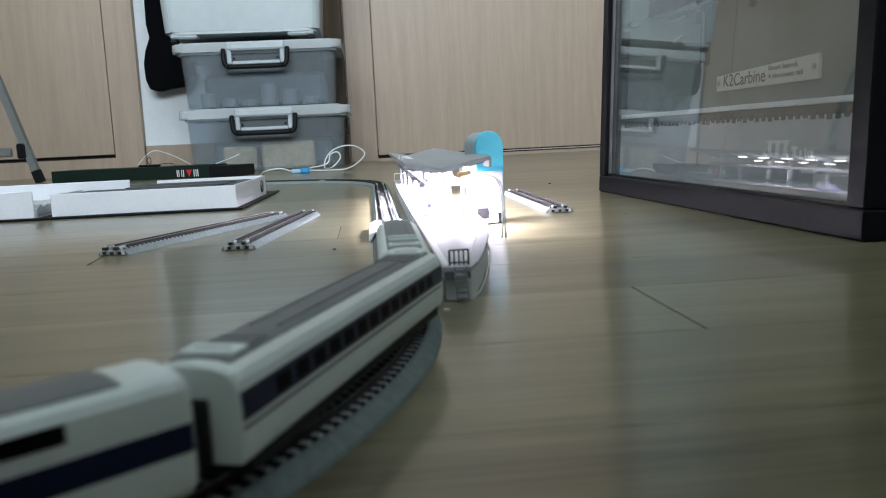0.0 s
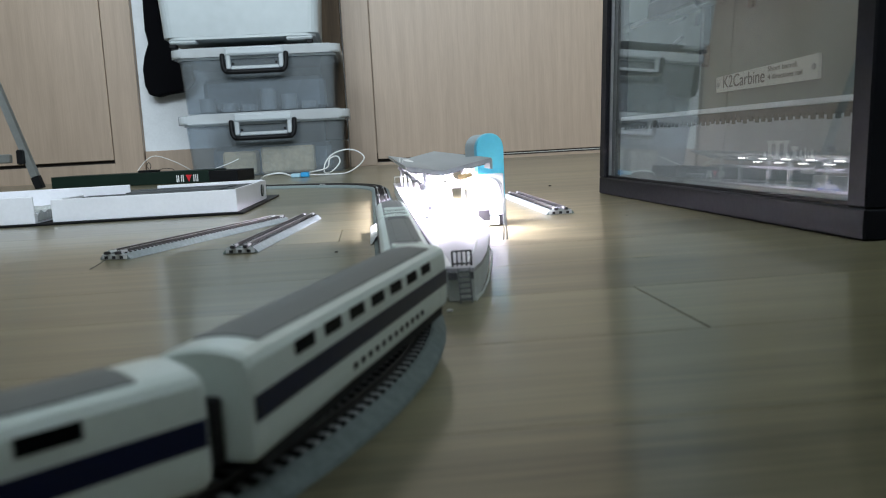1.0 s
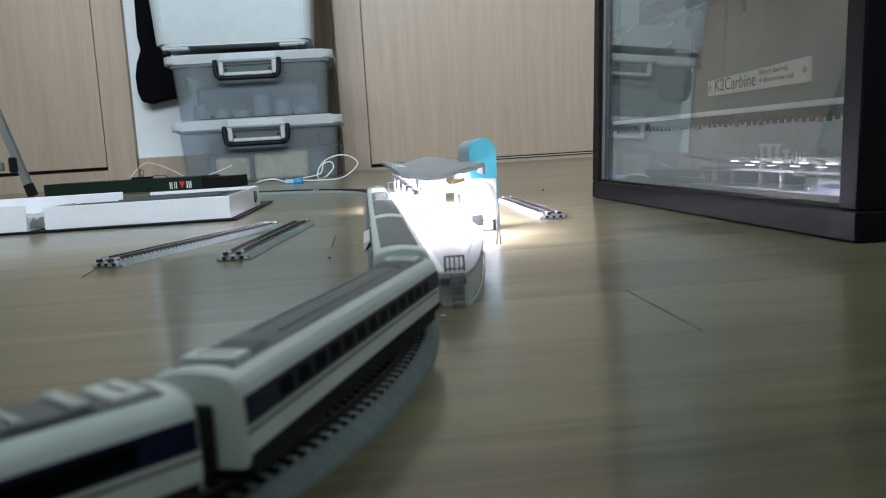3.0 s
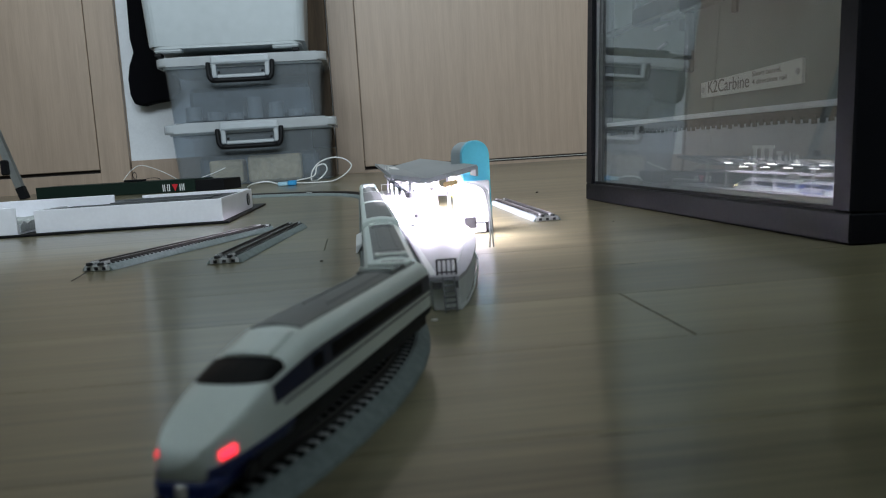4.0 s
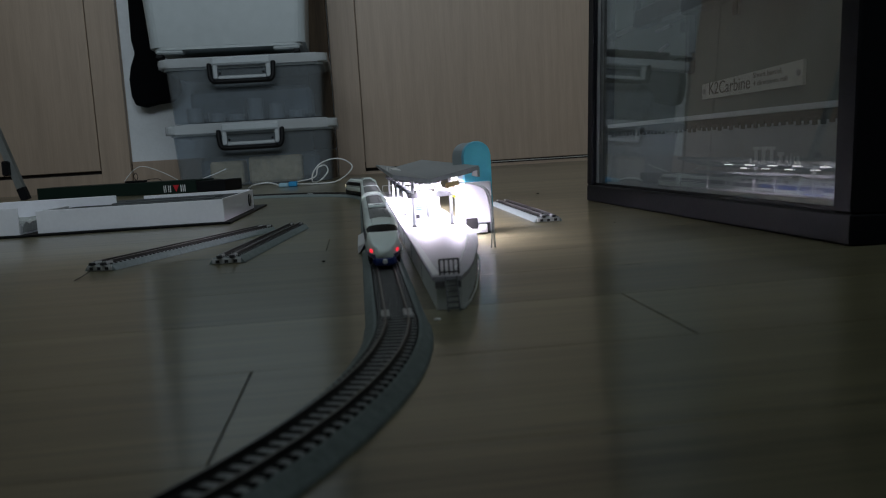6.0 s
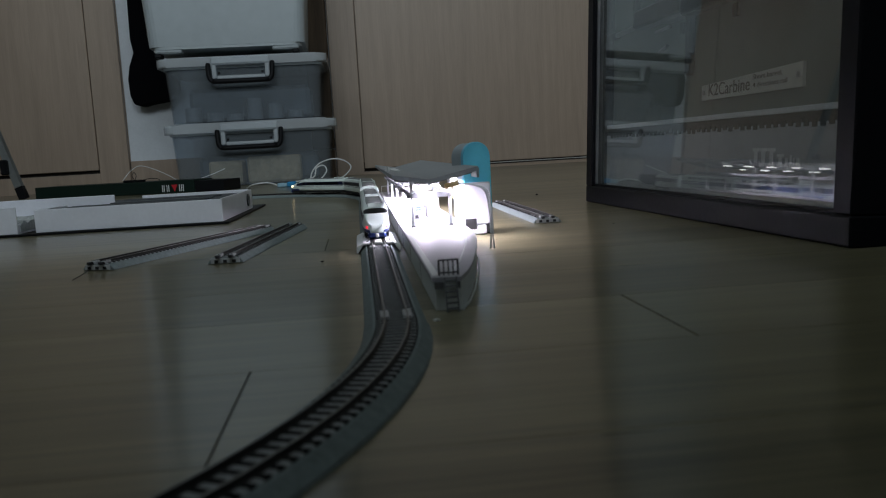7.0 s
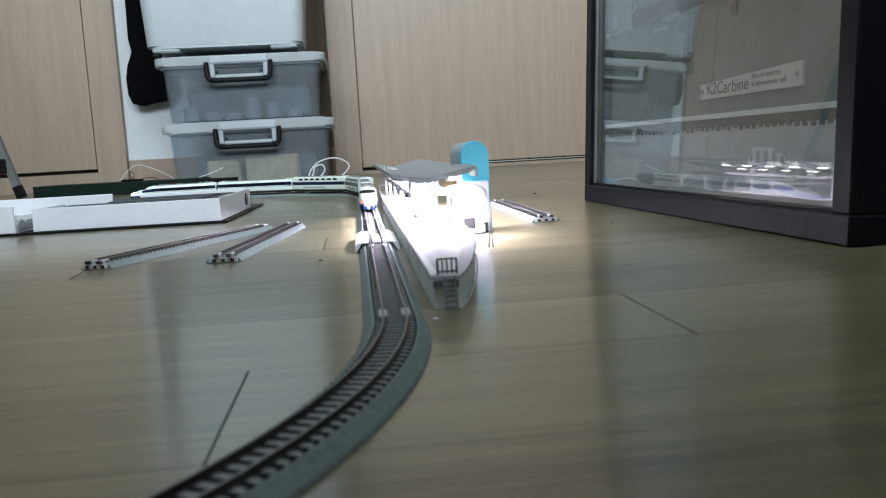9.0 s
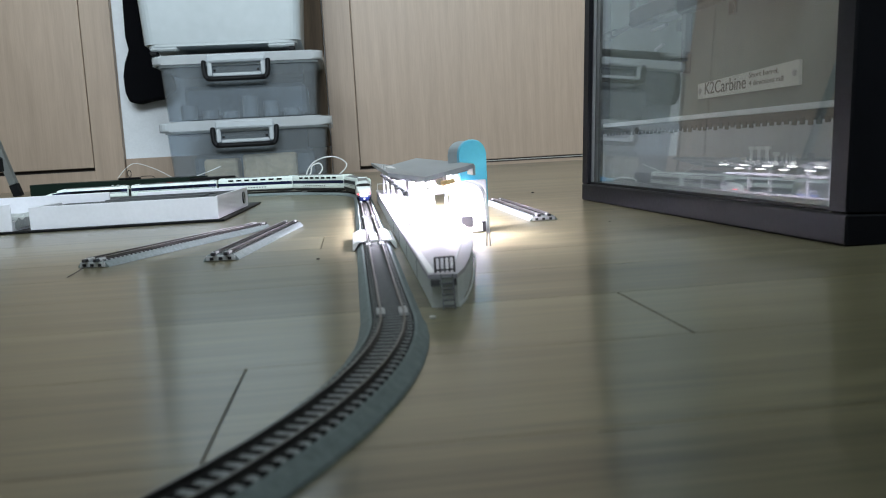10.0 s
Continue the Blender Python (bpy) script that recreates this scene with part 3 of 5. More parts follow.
def train_car(kind, label):
    """kind: end_red, end_white, low, high. Nose towards +x; z 0 is the rail top."""
    root = thing("train_car", Matrix.Identity(4), label, "train car", "cars of the model train")
    end = kind.startswith("end")
    sh = Shell(HIGH if kind == "high" else LOW, end)
    x1 = HALF if end else HALF - 0.0012
    x0 = -HALF + 0.0012
    part("body", sh.solid(x0, x1), M_TRAIN, root, smooth=end)
    if kind in ("low_dark", "end_red"):
        for sgn in (1, -1):
            part("lower_skirt", sh.patch(x0 + 0.0010, x1 - (0.0170 if end else 0.0010), sgn * -0.998, sgn * sh.a_of_z(0.0078), 0.00012, 24, 2), M_UNDER, root, "black lower skirt")
    straight_end = HALF - 0.050 if end else x1 - 0.001
    part("roof", sh.patch(x0 + (0.010 if kind == "high" else 0.004), straight_end - (0.010 if kind == "high" else 0.003 if not end else -0.004), -0.235, 0.235, 0.00035, 8, 6), M_TRAINROOF, root)
    zb = (0.0136, 0.0192) if kind != "high" else (0.0127, 0.0178)
    a0, a1 = sh.a_of_z(zb[0]), sh.a_of_z(zb[1])
    band_end = HALF - 0.0225 if end else x1 - 0.0006
    for sgn in (1, -1):
        b = part("stripe", sh.patch(x0 + 0.0006, band_end, sgn * a0, sgn * a1, 0.00012, 24, 2), M_STRIPE, root, "blue window stripe")
        if kind != "high":
            wa0, wa1 = sh.a_of_z(0.0146), sh.a_of_z(0.0181)
            if end:
                part("window_strip", sh.patch(x0 + 0.012, HALF - 0.054, sgn * wa0, sgn * wa1, 0.00022, 8, 1), M_TRAINWIN, root)
                part("window", sh.patch(HALF - 0.048, HALF - 0.042, sgn * wa0, sgn * wa1, 0.00024, 2, 1), M_TRAINWIN, root)
            else:
                for k in range(13):
                    xa = x0 + 0.0150 + k * 0.0096
                    part("window", sh.patch(xa, xa + 0.0066, sgn * wa0, sgn * wa1, 0.00022, 1, 1), M_TRAINWIN, root)
            part("thin_stripe", sh.patch(x0 + 0.0006, band_end - 0.004, sgn * sh.a_of_z(0.0120), sgn * sh.a_of_z(0.0125), 0.00012, 16, 1), M_STRIPE, root)
        else:
            wa0, wa1 = sh.a_of_z(0.0206), sh.a_of_z(0.0236)
            la0, la1 = sh.a_of_z(0.0082), sh.a_of_z(0.0097)
            for k in range(7):
                xa = x0 + 0.0200 + k * 0.0166
                part("window", sh.patch(xa, xa + 0.0104, sgn * wa0, sgn * wa1, 0.00020, 1, 1), M_TRAINWIN, root)
            for k in range(12):
                xa = x0 + 0.0530 + k * 0.0057
                part("window", sh.patch(xa, xa + 0.0027, sgn * la0, sgn * la1, 0.00020, 1, 1), M_TRAINWIN, root)
        for xd in ((x0 + 0.006,) if end else (x0 + 0.006, x1 - 0.0105)):
            part("door", sh.patch(xd, xd + 0.0046, sgn * sh.a_of_z(0.0064), sgn * sh.a_of_z(0.0190), 0.00007, 1, 4), M_TRAIN, root)
    top = 0.0272 if kind == "high" else 0.0246
    if kind != "high":
        for xc in (-0.0665,) if end else (-0.0665, 0.0665):
            unit = part("roof_unit", bx(xc - 0.0034, xc + 0.0034, -0.0060, 0.0060, top - 0.0010, top + 0.0008, bevel=0.0003), M_TRAIN, root)
            part("slot", bx(xc - 0.0006, xc + 0.0006, -0.0042, 0.0042, top + 0.0003, top + 0.00088), M_TRAINROOF, unit)
        for xc in () if end else (-0.0595, 0.0535):
            gear = part("roof_gear", bx(xc - 0.0065, xc + 0.0065, -0.0052, 0.0052, top - 0.0010, top + 0.0004, bevel=0.0003), M_TRAINROOF, root)
            for dx in (-0.0042, 0.0, 0.0042):
                part("vent", bx(xc + dx - 0.0010, xc + dx + 0.0010, -0.0044, 0.0044, top + 0.0003, top + 0.0006, bevel=0.0001), M_STFRAME, gear)
        for y in (-0.0034, 0.0034):
            part("roof_rib", bx(-0.044, 0.006 if end else 0.044, y - 0.0003, y + 0.0003, top - 0.0004, top + 0.0004, bevel=0.0001), M_TRAINROOF, root)
    if end:
        rack = part("pantograph", bx(-0.060, -0.045, -0.0062, 0.0062, top - 0.0004, top + 0.0006, bevel=0.0003), M_TRAINROOF, root)
        for xc in (-0.0570, -0.0585, -0.0480):
            part("arm", bx(xc - 0.0006, xc + 0.0006, -0.0060, 0.0060, top + 0.0006, top + 0.0016, bevel=0.0003), M_TRAIN, rack)
        part("cab_dome", sh.patch(HALF - 0.0425, HALF - 0.0300, -0.22, 0.22, 0.0007, 8, 10), M_TRAIN, root, smooth=True)
        part("windscreen", sh.patch(HALF - 0.0298, HALF - 0.0190, -0.40, 0.40, 0.00022, 6, 18, 0.0018), M_TRAINWIN, root, "black wrap-round windscreen")
        lamp = M_REDLAMP if kind == "end_red" else M_HEADLAMP
        for sgn in (1, -1):
            lx, la = ((0.0072, 0.0034), (0.840, 0.765)) if kind == "end_red" else ((0.0100, 0.0030), (0.72, 0.50))
            part("lamp", sh.patch(HALF - lx[0], HALF - lx[1], sgn * -la[0], sgn * -la[1], 0.0003, 3, 3), lamp, root, "glowing end lamp")
            part("skirt", sh.patch(HALF - 0.030, HALF - 0.0006, sgn * -0.998, sgn * -0.88, 0.0002, 14, 3), M_TRAINBLUE, root, "blue nose skirt")
            part("side_skirt", bx(HALF - 0.045, HALF - 0.010, sgn * 0.0082 - 0.0006, sgn * 0.0082 + 0.0006, 0.0008, 0.0040, bevel=0.0004), M_UNDER, root)
        part("plough", bx(HALF - 0.018, HALF + 0.0004, -0.0066, 0.0066, 0.0006, 0.0060, bevel=0.0016), M_TRAINBLUE, root)
        part("coupler_cover", bx(HALF - 0.004, HALF + 0.0010, -0.0013, 0.0013, 0.0016, 0.0046, bevel=0.0006), M_PLATE, root)
    part("underframe", bx(x0 + 0.004, (HALF - 0.014) if end else x1 - 0.004, -0.0092, 0.0092, 0.0016, 0.0054, bevel=0.0005), M_UNDER, root)
    for xe, s in ((x0, -1),) if end else ((x0, -1), (x1, 1)):
        part("gangway", bx(min(xe, xe + s * 0.0022), max(xe, xe + s * 0.0022), -0.0040, 0.0040, 0.0050, 0.0180, bevel=0.0006), M_UNDER, root)
    part("coupler", bx(-HALF - 0.0035, -HALF + 0.006, -0.0012, 0.0012, 0.0024, 0.0042), M_UNDER, root)
    for x in (-0.055, 0.050 if end else 0.055):
        bogie(root, x)
    return root


CARS = []
for kind, label, turned in (("end_red", "ivory bullet train end car with glowing red tail lamps", True),
                            ("low_dark", "ivory and blue model train coach with black lower skirt", False),
                            ("high", "ivory double-deck model train coach with two window rows", False),
                            ("high", "ivory double-deck model train coach with two window rows", False),
                            ("low", "ivory and blue model train coach with grey roof", False),
                            ("end_white", "ivory bullet train end car with lit yellow headlamps", False)):
    CARS.append((train_car(kind, label), turned))


def car_pose(index, turned, t):
    """Both bogies stand on the loop."""
    tail = TAIL_AT_END - 0.0035 * max(0.0, 1 - abs(t - 4.9) / 4.0) + CAR_SPEED * (max(t, SLOWS_AT) - 10.0) + FAST * (min(t, SLOWS_AT) - SLOWS_AT)
    mid = tail + (index + 0.5) * PITCH
    a, b = on_track(mid - 0.055, RAIL_Z), on_track(mid + 0.055, RAIL_Z)
    d = b - a
    turn = math.atan2(d.y, d.x) + (math.pi if turned else 0.0)
    return Matrix.Translation((a + b) / 2) @ Matrix.Rotation(turn, 4, "Z")


# ---- station ----
STATION = Matrix(((RGT.x, FWD.x, 0, JOINT.x), (RGT.y, FWD.y, 0, JOINT.y), (0, 0, 1, 0), (0, 0, 0, 1)))
DECK_Z = 0.0150
ROOF_Y0, ROOF_Y1 = 0.262, 0.800
STATION_WATTS = 8.0
VALLEY_X = 0.0385
LED_X = (0.0365, 0.0580)


def deck_outline(grow=0.0):
    pts = [(0.0175 - grow, 0.030), (0.0300, 0.027 - grow)]
    pts += [(x + grow, y) for x, y in ((0.0355, 0.045), (0.0420, 0.075), (0.0485, 0.112), (0.0545, 0.148), (0.0590, 0.180), (0.0620, 0.215), (0.0625, 0.26))]
    pts += [(0.0625 + grow, 0.84), (0.0175 - grow, 0.84)]
    return pts


def station_roof_z(x):
    """Shallow valley roof: low along the middle."""
    mid = VALLEY_X
    k = abs(x - mid) / 0.0305
    return 0.0462 + (0.0052 if x < mid else 0.0064) * k


def build_station():
    st = thing("station", STATION, "lit grey and white model station platform with valley roof", "model station")
    base = part("platform_base", prism(bmesh.new(), deck_outline(-0.0012), 0.0003, DECK_Z - 0.0018), M_PLATSIDE, st)
    part("deck", prism(bmesh.new(), deck_outline(), DECK_Z - 0.0018, DECK_Z), M_DECK, st)
    part("edge_strip", bx(0.0182, 0.0212, 0.034, 0.838, DECK_Z, DECK_Z + 0.00025), M_WHITEPL, st)
    arc = [(0.0300 - 0.004, 0.040)] + [(x - 0.0065, y + 0.002) for x, y in deck_outline()[2:9]]
    part("inlay", sweep(bmesh.new(), [(x, y, DECK_Z) for x, y in arc], [(-0.0004, 0), (0.0004, 0), (0.0004, 0.0002), (-0.0004, 0.0002)]), M_PLATSIDE, st)
    kerb = [(x, y, 0.0003) for x, y in deck_outline()[1:9]]
    part("foot_strip", sweep(bmesh.new(), kerb, [(0, 0), (0.0005, 0), (0.0005, 0.0012), (0, 0.0012)]), M_PLATSIDE, st)
    for y in (0.115, 0.20, 0.285, 0.37):
        part("side_joint", bx(0.01855, 0.0189, y - 0.0003, y + 0.0003, 0.001, DECK_Z - 0.002), M_PLATDARK, st)
    # end steps
    for x0, x1 in ((0.0185, 0.0224), (0.0283, 0.0295)):
        part("recess", bx(x0, x1, 0.0262, 0.0300, DECK_Z - 0.0048, DECK_Z - 0.0019), M_PLATDARK, st)
    steps = thing("steps", Matrix.Identity(4), "", "")
    steps.parent = st
    for x in (0.0228, 0.0278):
        part("stringer", sweep(bmesh.new(), [(x, 0.0268, DECK_Z), (x, 0.0215, 0.0006)], [(-0.0003, 0), (0.0003, 0), (0.0003, 0.0012), (-0.0003, 0.0012)]), M_STFRAME, steps)
    for k in range(6):
        z = DECK_Z - 0.0012 - k * 0.0023
        y = 0.0268 - 0.0053 * (DECK_Z - z) / 0.0144
        part("tread", bx(0.0228, 0.0278, y - 0.0014, y + 0.0008, z - 0.0003, z + 0.0003), M_STFRAME, steps)
    rail = thing("railing", Matrix.Identity(4), "", "")
    rail.parent = st
    rx0, rx1, ry = 0.0212, 0.0296, 0.0335
    for k in range(5):
        x = rx0 + (rx1 - rx0) * k / 4
        part("bar", tube(bmesh.new(), [(x, ry, DECK_Z), (x, ry, DECK_Z + 0.0068)], 0.00032 if 0 < k < 4 else 0.00045, 6), M_RAILDARK, rail)
    for z in (0.0012, 0.0068):
        part("bar", tube(bmesh.new(), [(rx0, ry, DECK_Z + z), (rx1, ry, DECK_Z + z)], 0.0004, 6), M_RAILDARK, rail)
    for k in range(6):
        x = 0.020 + 0.0078 * k
        part("bar", tube(bmesh.new(), [(x, 0.837, DECK_Z), (x, 0.837, DECK_Z + 0.0085)], 0.0004, 6), M_WHITEPL, rail)
    part("bar", tube(bmesh.new(), [(0.020, 0.837, DECK_Z + 0.0085), (0.059, 0.837, DECK_Z + 0.0085)], 0.0005, 6), M_WHITEPL, rail)
    # roof in two leaves
    xs0, xs1 = 0.0125, 0.0735
    for a, b in ((xs0, VALLEY_X), (VALLEY_X, xs1)):
        za, zb = station_roof_z(a), station_roof_z(b)
        bm = bmesh.new()
        lo = [bm.verts.new(v) for v in ((a, ROOF_Y0, za), (b, ROOF_Y0, zb), (b, ROOF_Y1, zb), (a, ROOF_Y1, za))]
        hi = [bm.verts.new(v.co + Vector((0, 0, 0.0030))) for v in lo]
        for k in range(4):
            bm.faces.new((lo[k], lo[(k + 1) % 4], hi[(k + 1) % 4], hi[k]))
        bm.faces.new(lo[::-1])
        bm.faces.new(hi)
        part("roof_leaf", bm, M_STROOF, st)
    part("fascia", bx(xs1 - 0.0012, xs1 + 0.0006, ROOF_Y0, ROOF_Y0 + 0.03, station_roof_z(xs1) - 0.005, station_roof_z(xs1) + 0.002), M_STROOF, st)
    for k in range(12):
        y = ROOF_Y0 + 0.02 + k * 0.043
        for a, b in ((xs0 + 0.002, VALLEY_X - 0.0005), (VALLEY_X + 0.0005, xs1 - 0.002)):
            za, zb = station_roof_z(a) - 0.0002, station_roof_z(b) - 0.0002
            part("rib", sweep(bmesh.new(), [(a, y, za), (b, y, zb)], [(-0.0006, -0.0016), (0.0006, -0.0016), (0.0006, 0), (-0.0006, 0)]), M_STFRAME, st)
    for k in range(5):
        y = 0.262 + k * 0.118 + 0.012
        for x in (0.0262, 0.0535):
            post = part("post", bx(x - 0.0011, x + 0.0011, y - 0.0013, y + 0.0013, DECK_Z, station_roof_z(x), bevel=0.0002), M_POST, st)
            part("post_base", bx(x - 0.0017, x + 0.0017, y - 0.0019, y + 0.0019, DECK_Z, DECK_Z + 0.0012), M_STFRAME, post)
        part("cross_beam", bx(0.0225, 0.0575, y - 0.0012, y + 0.0012, 0.0358, 0.0398, bevel=0.0002), M_STFRAME, st)
    for x in (0.0262, 0.0535):
        part("long_beam", bx(x - 0.0009, x + 0.0009, 0.27, 0.78, 0.0362, 0.0392), M_STFRAME, st)
    for k in range(10):
        y = 0.285 + k * 0.038
        part("track_side_lamp", bx(0.0185, 0.0225, y, y + 0.016, 0.0405, 0.0418, bevel=0.0003), M_STFRAME, st)
    for x in LED_X:
        for y in (0.285, 0.335, 0.385, 0.435, 0.485, 0.535, 0.585, 0.635, 0.685):
            z = station_roof_z(x)
            part("led", bx(x - 0.0022, x + 0.0022, y - 0.005, y + 0.005, z - 0.0030, z - 0.0018, bevel=0.0002), M_LED, st, "white glowing strip lamp")
    # things on the platform, fixed to it
    vend = part("vending_machine", bx(0.0295, 0.0365, 0.312, 0.322, DECK_Z, DECK_Z + 0.0165, bevel=0.0004), M_WHITEPL, st)
    for k in range(3):
        part("print", bx(0.0302, 0.0358, 0.3115, 0.3121, DECK_Z + 0.0125 - k * 0.0016, DECK_Z + 0.0134 - k * 0.0016), M_SIGNBLUE, vend)
    part("print", bx(0.0302, 0.0330, 0.3115, 0.3121, DECK_Z + 0.003, DECK_Z + 0.006), M_INK, vend)
    part("noticeboard", bx(0.0385, 0.0400, 0.300, 0.312, DECK_Z + 0.004, DECK_Z + 0.0175, bevel=0.0003), M_STFRAME, st)
    booth = part("waiting_booth", bx(0.0420, 0.0520, 0.345, 0.420, DECK_Z, DECK_Z + 0.0185, bevel=0.0004), M_WHITEPL, st)
    for k in range(4):
        part("booth_window", bx(0.0519, 0.0524, 0.350 + k * 0.0175, 0.363 + k * 0.0175, DECK_Z + 0.008, DECK_Z + 0.016), M_STFRAME, booth)
        part("booth_window", bx(0.0416, 0.0421, 0.350 + k * 0.0175, 0.363 + k * 0.0175, DECK_Z + 0.008, DECK_Z + 0.016), M_STFRAME, booth)
    for y in (0.44, 0.50):
        bench = part("bench", bx(0.0445, 0.0515, y, y + 0.034, DECK_Z + 0.0022, DECK_Z + 0.0034, bevel=0.0003), M_SIGNBLUE, st, "blue platform bench")
        part("bench_back", bx(0.0474, 0.0486, y, y + 0.034, DECK_Z + 0.0034, DECK_Z + 0.0080, bevel=0.0003), M_WHITEPL, bench)
        for dy in (0.004, 0.030):
            part("bench_leg", bx(0.0462, 0.0498, y + dy - 0.0008, y + dy + 0.0008, DECK_Z, DECK_Z + 0.0022), M_STFRAME, bench)
    for k, (y, m) in enumerate(((0.292, M_YELLOW), (0.405, M_WHITEPL), (0.525, M_WHITEPL))):
        sign = part("hanging_sign", bx(0.0585, 0.0597, y, y + (0.040 if m is M_YELLOW else 0.024), 0.0330, 0.0385, bevel=0.0002), m, st, "yellow hanging sign" if m is M_YELLOW else "white hanging sign")
        for dy in (0.004, 0.018):
            part("hanger", tube(bmesh.new(), [(0.0591, y + dy, 0.0385), (0.0591, y + dy, station_roof_z(0.0591) + 0.0002)], 0.0003, 5), M_STFRAME, sign)
    part("sky_light", bx(0.0200, 0.0300, 0.50, 0.60, station_roof_z(0.025) + 0.0012, station_roof_z(0.025) + 0.0034, bevel=0.0006), M_WHITEPL, st)
    for x in (0.0140, 0.0165):
        part("antenna", tube(bmesh.new(), [(x, 0.42, station_roof_z(x)), (x, 0.42, station_roof_z(x) + 0.0065)], 0.0005, 6), M_WHITEPL, st)
    tape = smooth_points([(0.0500, 0.262, 0.0440), (0.0530, 0.2595, 0.0446), (0.0560, 0.259, 0.0452), (0.0585, 0.2585, 0.0458)])
    part("taped_wire", tube(bmesh.new(), tape, 0.0019, 8), M_ORANGE, st, "amber tape round the lamp wires")
    for k, dx in enumerate((0.0, 0.0014)):
        pts = smooth_points([(0.0580, 0.2588, 0.0457), (0.0680, 0.256, 0.0440), (0.0755 + dx, 0.252, 0.0400), (0.0775 + dx, 0.247, 0.0290), (0.0770 + dx, 0.240, 0.0120), (0.0755 + dx * 2, 0.236, 0.0007)])
        part("wire", tube(bmesh.new(), pts, 0.0006, 6), M_STEEL, st)
    return st


build_station()
for x, portion in zip(LED_X, (0.20, 0.30)):
    for y in (0.36, 0.58):
        z = station_roof_z(x) - 0.0035
        lamp = area_lamp("station_strip_lamp", STATION @ look((x, y, z), (x, y + 0.00001, 0.0)), 0.004, 0.19, STATION_WATTS * portion, (1.0, 0.93, 1.14))
        lamp.data.spread = radians(166)


def build_power_bank():
    """Upright rounded device, pale blue shell with a white face."""
    m = Matrix.Translation((0.0268, 0.6820, 0)) @ Matrix.Rotation(radians(14), 4, "Z")
    root = thing("power_pack", m, "upright rounded sky-blue and white battery pack", "battery pack")

    def stadium(w, h, y0, y1, grow=0.0):
        bm = bmesh.new()
        pts = [(-w / 2, 0.0006)] + [(-w / 2 + (w / 2) * (1 - math.cos(radians(a))), h - w / 2 + (w / 2) * math.sin(radians(a))) for a in range(0, 181, 12)] + [(w / 2, 0.0006)]
        a = [bm.verts.new((x, y0, z)) for x, z in pts]
        b = [bm.verts.new((x, y1, z)) for x, z in pts]
        n = len(pts)
        for k in range(n):
            bm.faces.new((a[k], a[(k + 1) % n], b[(k + 1) % n], b[k]))
        bm.faces.new(a)
        bm.faces.new(b[::-1])
        bmesh.ops.bevel(bm, geom=[e for e in bm.edges if abs(e.verts[0].co.y - e.verts[1].co.y) < 1e-6], offset=0.0008, segments=2, affect="EDGES", profile=0.5)
        return bm
    part("back_shell", stadium(0.0215, 0.0735, 0.003, 0.034), mat("pale_grey_shell", (0.36, 0.42, 0.45), 0.4, 0, 0.05), root)
    part("shell", stadium(0.0225, 0.0742, -0.004, 0.003), M_CYAN, root)
    part("face", bx(-0.0145, 0.0085, -0.0105, -0.0041, 0.0085, 0.0420, bevel=0.0008), mat("pale_grey_face", (0.52, 0.52, 0.56), 0.45, 0, 0.05), root)
    part("foot", bx(-0.0150, 0.0040, -0.0100, -0.0042, 0.0006, 0.0080, bevel=0.0008), M_WHITEPL, root)
    part("corner_cap", bx(0.0043, 0.0098, -0.0104, -0.0042, 0.0006, 0.0125, bevel=0.0012), M_BLACK, root)
    part("socket", bx(-0.0140, -0.0045, -0.0112, -0.0101, 0.0050, 0.0135, bevel=0.0004), M_INK, root)
    part("switch", bx(-0.0030, 0.0020, -0.0108, -0.0099, 0.0030, 0.0065, bevel=0.0004), M_WHITEPL, root)


build_power_bank()


